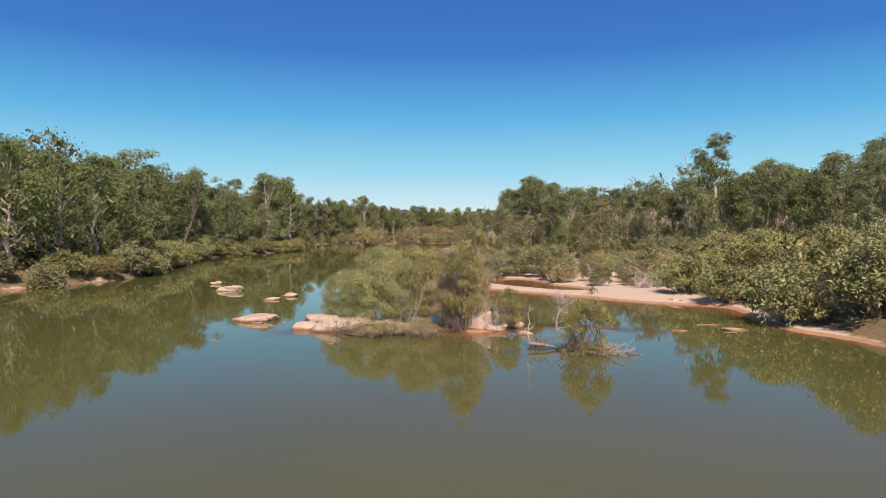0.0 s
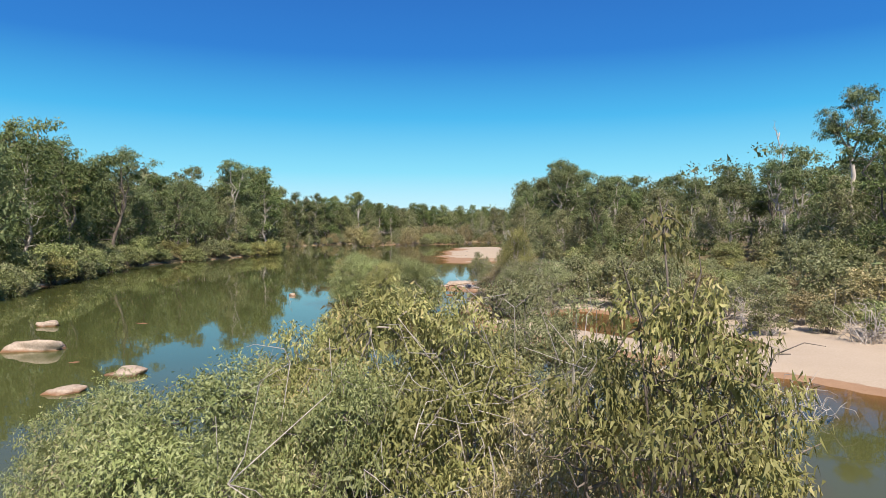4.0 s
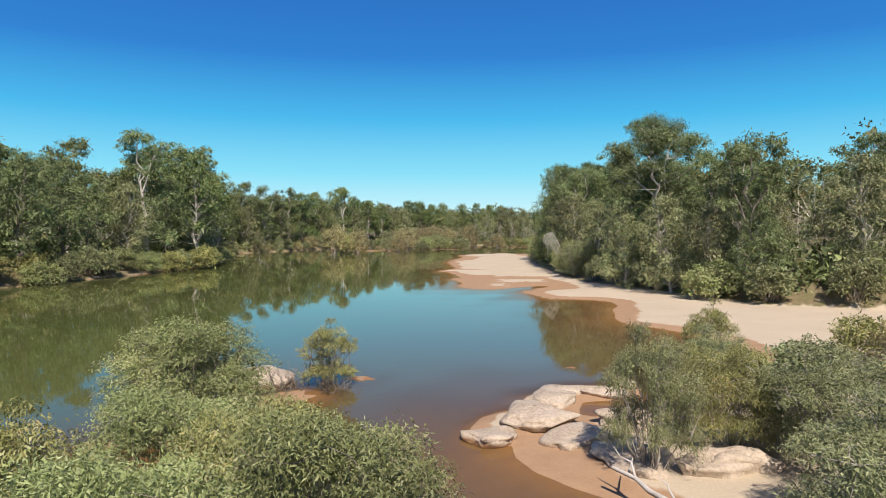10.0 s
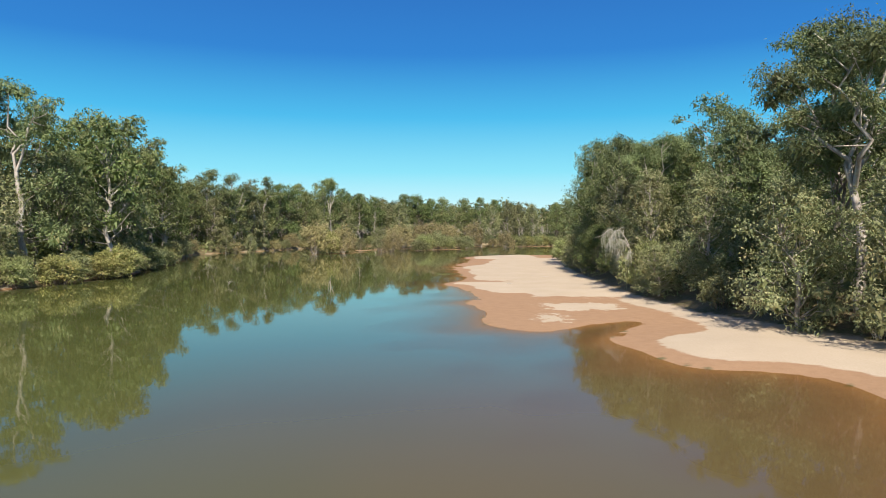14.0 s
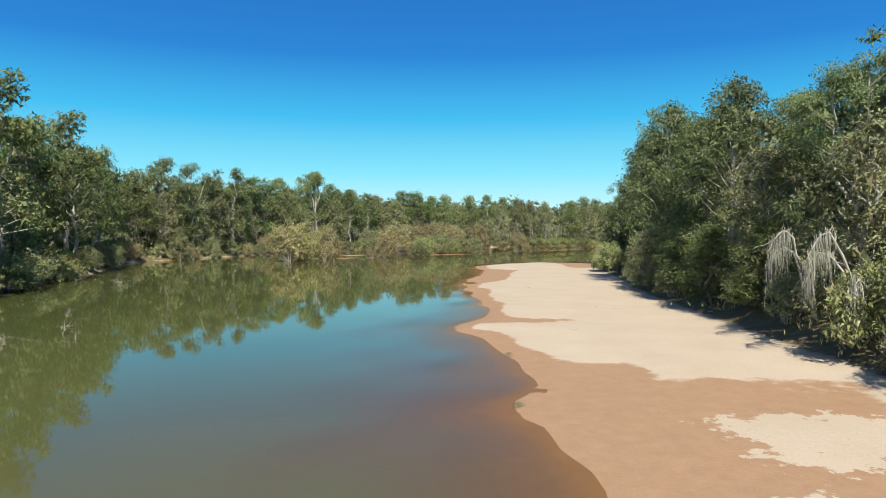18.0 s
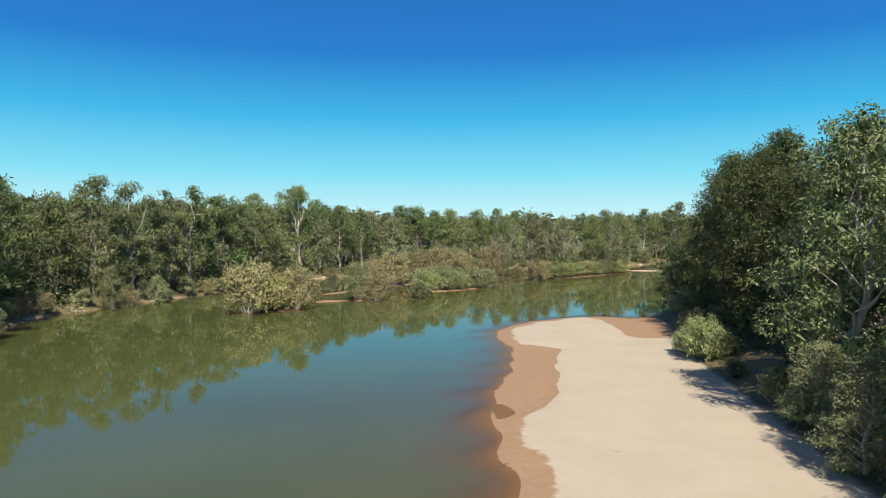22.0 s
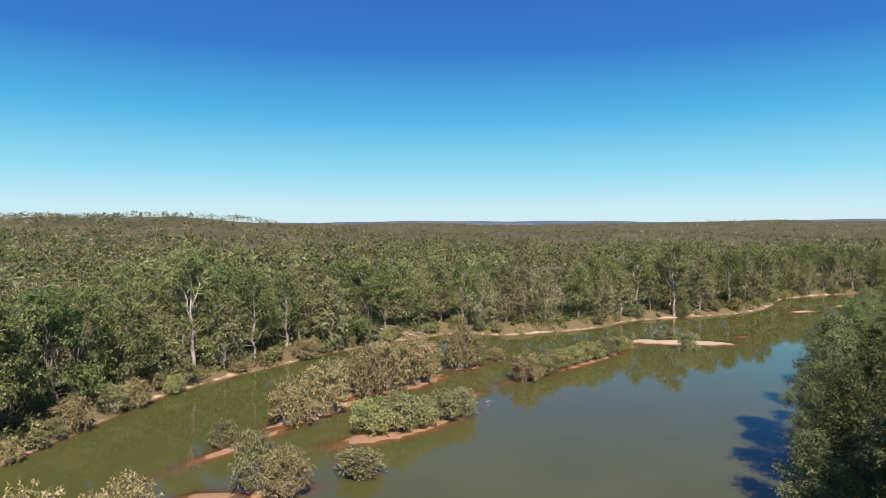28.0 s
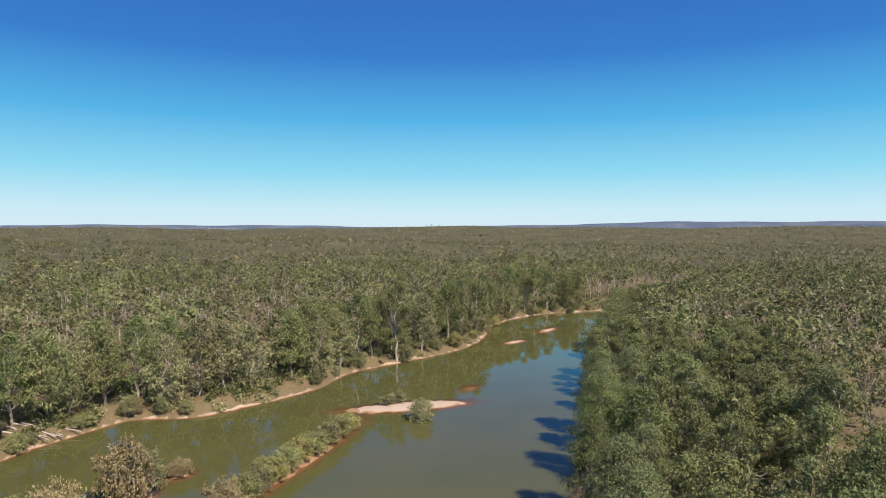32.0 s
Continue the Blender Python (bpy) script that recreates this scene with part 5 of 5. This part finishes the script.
def woods(name, places, sizes, per, leaf_len, mat, label, seed):
    """Many far trees in one mesh: a thin stem and a few leaf clumps each."""
    rng = np.random.default_rng(seed)
    places, sizes = np.asarray(places, float), np.asarray(sizes, float)
    n = len(places)
    base = np.column_stack([places, ground_at(places[:, 0], places[:, 1])[0]])
    k = 10 if per > 60 else 5
    ang = rng.uniform(0, 6.283, (n, k))
    lift = rng.uniform(0.0, 1.0, (n, k))
    off = (0.06 + 0.25 * np.sqrt(1 - (lift * 0.95) ** 2)) * rng.uniform(0.55, 1.1, (n, k)) * sizes[:, None]
    cen = base[:, None] + np.stack([np.cos(ang) * off, np.sin(ang) * off, sizes[:, None] * ((0.36 if per > 60 else 0.08) + (0.55 if per > 60 else 0.8) * lift)], -1)
    rad = sizes[:, None] * rng.uniform(0.085, 0.14, (n, k))
    m = max(2, per // k)
    u = unit(rng.normal(0, 1, (n, k, m, 3)) + [0, 0, 0.3])
    at = cen[:, :, None] + u * rad[:, :, None, None] * np.array([1, 1, 0.7]) * rng.uniform(0.4, 1, (n, k, m, 1))
    lens = np.broadcast_to((leaf_len * sizes / 18)[:, None, None], (n, k, m)).reshape(-1, 1)
    v, q = leaf_tris(rng, at.reshape(-1, 3), u.reshape(-1, 3), 1.0, 0.7, 0.3)
    v = v.reshape(-1, 3, 3)
    v = v[:, :1] + (v - v[:, :1]) * lens[:, None]
    tone = rng.uniform(-0.36, 0.28, (n, 1)) + rng.uniform(-0.26, 0.26, (n, k))
    g = 9 if per > 200 else 4 if per > 60 else 2
    heart = cen[:, :, None] + np.clip(rng.normal(0, 0.2, (n, k, g, 3)), -0.3, 0.3) * rad[:, :, None, None]
    hv = leaf_tris(rng, heart.reshape(-1, 3), unit(rng.normal(0, 1, (n * k * g, 3))), 1.0, 0.9, 0.0)[0].reshape(-1, 3, 3)
    hv = hv.mean(1, keepdims=True) + (hv - hv.mean(1, keepdims=True)) * np.repeat(rad.reshape(-1) * (0.42 if per > 200 else 0.6), g)[:, None, None]
    v = np.concatenate([v, hv])
    me = mesh_of(name, v.reshape(-1, 3), None, mat, np.arange(len(v) * 3).reshape(-1, 3))
    tones = np.concatenate([np.repeat(tone.reshape(-1), m * 3), np.repeat(tone.reshape(-1), g * 3)])
    me.attributes.new("tone", "FLOAT", "POINT").data.foreach_set("value", tones.astype(np.float32))
    ob = new(name, me)
    tagged(ob, label, "trees", kind="stuff")
    w = sizes[:, None] * 0.009
    if per > 60:
        ends = cen[:, :4].reshape(-1, 3)
        feet = np.repeat(base + np.stack([sizes * 0, sizes * 0, sizes * 0.3], 1), 4, 0)
        part("limbs", spikes("limbs", feet, ends, np.repeat(sizes * 0.005, 4), BARK_PALE, rng), ob, "pale limbs in the crowns")
    a = rng.uniform(0, 3.14, n)
    s = np.stack([np.cos(a), np.sin(a), a * 0], 1) * w
    t = np.stack([-np.sin(a), np.cos(a), a * 0], 1) * w
    low, top = base - [0, 0, 0.5], base + np.stack([a * 0, a * 0, sizes * 0.75], 1)
    tv = np.stack([low + s, low - s * 0.5 + t, low - s * 0.5 - t, top], 1).reshape(-1, 3)
    b = np.arange(n)[:, None] * 4
    tq = np.concatenate([b + [0, 1, 3], b + [1, 2, 3], b + [2, 0, 3]])
    part("trunk", mesh_of("trunk", tv, None, BARK_PALE if per > 60 else BARK_GREY, tq), ob, "thin pale far trunks")
    return ob


rng = np.random.default_rng(9)
near_wood = scatter(rng, -140, -20, 30, 480, 5.6, 9000, lambda x, y, d: 13.5 < d < 60)
near_wood += scatter(rng, -420, -20, -60, 700, 7.5, 16000, lambda x, y, d: 60 < d < 330)
near_wood += scatter(rng, 20, 520, -60, 620, 6.7, 20000, lambda x, y, d: d > (47 if 310 < y < 420 else 17) and x - edge_x(min(y, 312)) > 21 + 26 * (y < 165) + 14 * (165 <= y < 235) and y < np.interp(x, [20, 60, 120, 230, 330, 520], [330, 362, 430, 530, 590, 650]))
near_wood += scatter(rng, -60, 420, 430, 820, 8.0, 9000, lambda x, y, d: d > 15.5 and y > np.interp(x, [-80, 0, 100, 200, 420], [380, 448, 490, 560, 640]))
near_wood += scatter(rng, -70, 70, -300, 30, 8.0, 2500, lambda x, y, d: d > 3)
pick = rng.random(len(near_wood))
spot = np.asarray(near_wood)
close = np.minimum(np.hypot(spot[:, 0], spot[:, 1] - np.clip(spot[:, 1], 60, 285)), 999) < 175
for lo, hi, mat, label in ((0, 0.42, LEAF_WOOD, "open woodland of olive gums behind the banks"), (0.42, 0.74, LEAF_OLIVE, "olive green trees among the woodland"), (0.74, 0.92, LEAF_DEEP, "darker trees among the woodland"), (0.92, 1.01, LEAF_GREY, "grey-green trees among the woodland")):
    for here, per, size in ((close, 460, 0.44), (~close, 110, 0.95)):
        some = spot[(pick >= lo) & (pick < hi) & here]
        woods("woodland", some, rng.uniform(15, 22.5, len(some)), per, size, mat, label, int(lo * 100) + 50 + per)
# bleached dead trees standing among the living
dead = spot[rng.random(len(spot)) < 0.07] + [2.5, 1.5]
foot = np.column_stack([dead, ground_at(dead[:, 0], dead[:, 1])[0]])
tall = rng.uniform(10, 19, len(dead))
tops = foot + np.column_stack([rng.normal(0, 0.8, (len(dead), 2)), tall])
k = 9
f = rng.uniform(0.35, 0.85, (len(dead), k, 1))
start = foot[:, None] + (tops - foot)[:, None] * f
reach = np.concatenate([rng.normal(0, 0.16, (len(dead), k, 2)), rng.uniform(0.05, 0.24, (len(dead), k, 1))], -1) * tall[:, None, None]
tagged(new("dead_trees", spikes("dead_trees", np.vstack([foot, start.reshape(-1, 3)]), np.vstack([tops, (start + reach).reshape(-1, 3)]), np.concatenate([tall * 0.014, np.repeat(tall * 0.006, k)]), BARK_DEAD, rng)), "bleached dead trees scattered through the woodland", "dead trees", kind="stuff")
FAR = 58000
a, r = rng.uniform(-1.3, 1.3, FAR), 260 + 3300 * rng.random(FAR) ** 1.5
fx, fy = np.sin(a) * r, 250 + np.cos(a) * r
h, veg, d = ground_at(fx, fy)
thin = waves(fx, fy, 31, 130.0) > -0.3
ok = (d > 120) & thin & ((fx < -320) | (fx > 420) | (fy > 760))
far_places, far_sizes = np.stack([fx, fy], 1)[ok], (rng.uniform(7, 12, FAR) * (0.75 + r / 7500))[ok]
half = rng.random(len(far_places))
for lo, hi, mat in ((0, 0.55, LEAF_WOOD), (0.55, 0.86, LEAF_DEEP), (0.86, 1.01, LEAF_DRY)):
    s = (half >= lo) & (half < hi)
    woods("far_woodland", far_places[s], far_sizes[s], 10, 4.6, mat, "distant dry woodland reaching to low hills", 70 + int(lo * 10))

# ---- scrub between the trunks ----
sx, sy = rng.uniform(-120, 330, 60000), rng.uniform(40, 640, 60000)
h, veg, d = ground_at(sx, sy)
ok = (d > np.where((sy > 300) & ((sx < 0) | (sy > 440)), 0.8, 3.5)) & (d < 34) & (veg > 0.9) & ((sx < 0) | (sy > 440) | (sy < 135) | (sx - np.interp(sy, TREE_EDGE[:, 0], TREE_EDGE[:, 1]) > 4))
sx, sy, h = sx[ok][:3600], sy[ok][:3600], h[ok][:3600]
m = 52
tall = rng.uniform(1.2, 4.2, len(sx))
u = unit(rng.normal(0, 1, (len(sx), m, 3)))
u[..., 2] = np.abs(u[..., 2])
at = np.stack([sx, sy, h], 1)[:, None] + u * rng.uniform(0.5, 1, (len(sx), m, 1)) * np.stack([tall * 0.62, tall * 0.62, tall], 1)[:, None]
v, q = leaf_tris(rng, at.reshape(-1, 3), u.reshape(-1, 3), 0.75, 0.42, 0.2)
shade = rng.random(len(sx)).repeat(m)
for lo, hi, mat in ((0, 0.5, LEAF_DEEP), (0.5, 0.8, LEAF_GUM), (0.8, 1.01, LEAF_BUSH)):
    some = np.flatnonzero((shade >= lo) & (shade < hi))
    sv = v.reshape(-1, 3, 3)[some].reshape(-1, 3)
    tagged(new("scrub", mesh_of("scrub", sv, None, mat, np.arange(len(sv)).reshape(-1, 3))), "waist-high to head-high scrub under the bank trees", "scrub", kind="stuff")

# ---- undergrowth on the banks ----
ux, uy = rng.uniform(-110, 300, 26000), rng.uniform(30, 640, 26000)
h, veg, d = ground_at(ux, uy)
ok = (d > 0.8) & (d < 24) & (veg > 0.5)
ux, uy, h = ux[ok][:4200], uy[ok][:4200], h[ok][:4200]
m = 12
cen = np.stack([ux, uy, h + 0.1], 1)[:, None] + rng.normal(0, 1, (len(ux), m, 3)) * [0.8, 0.8, 0.0] + [0, 0, 0.25]
way = unit(rng.normal(0, 0.6, (len(ux), m, 3)) + [0, 0, 1])
v, q = leaf_quads(rng, cen.reshape(-1, 3), way.reshape(-1, 3) * 2, 0.5, 0.12, 0.0)
tagged(new("undergrowth", mesh_of("undergrowth", v, q, LEAF_BUSH)), "low green and straw undergrowth on the banks", "undergrowth", kind="stuff")

for pattern in list(BANK.values()) + GUMS + OAKS + FAR_GUMS + FAR_OAKS + SHRUBS:
    retire(pattern)
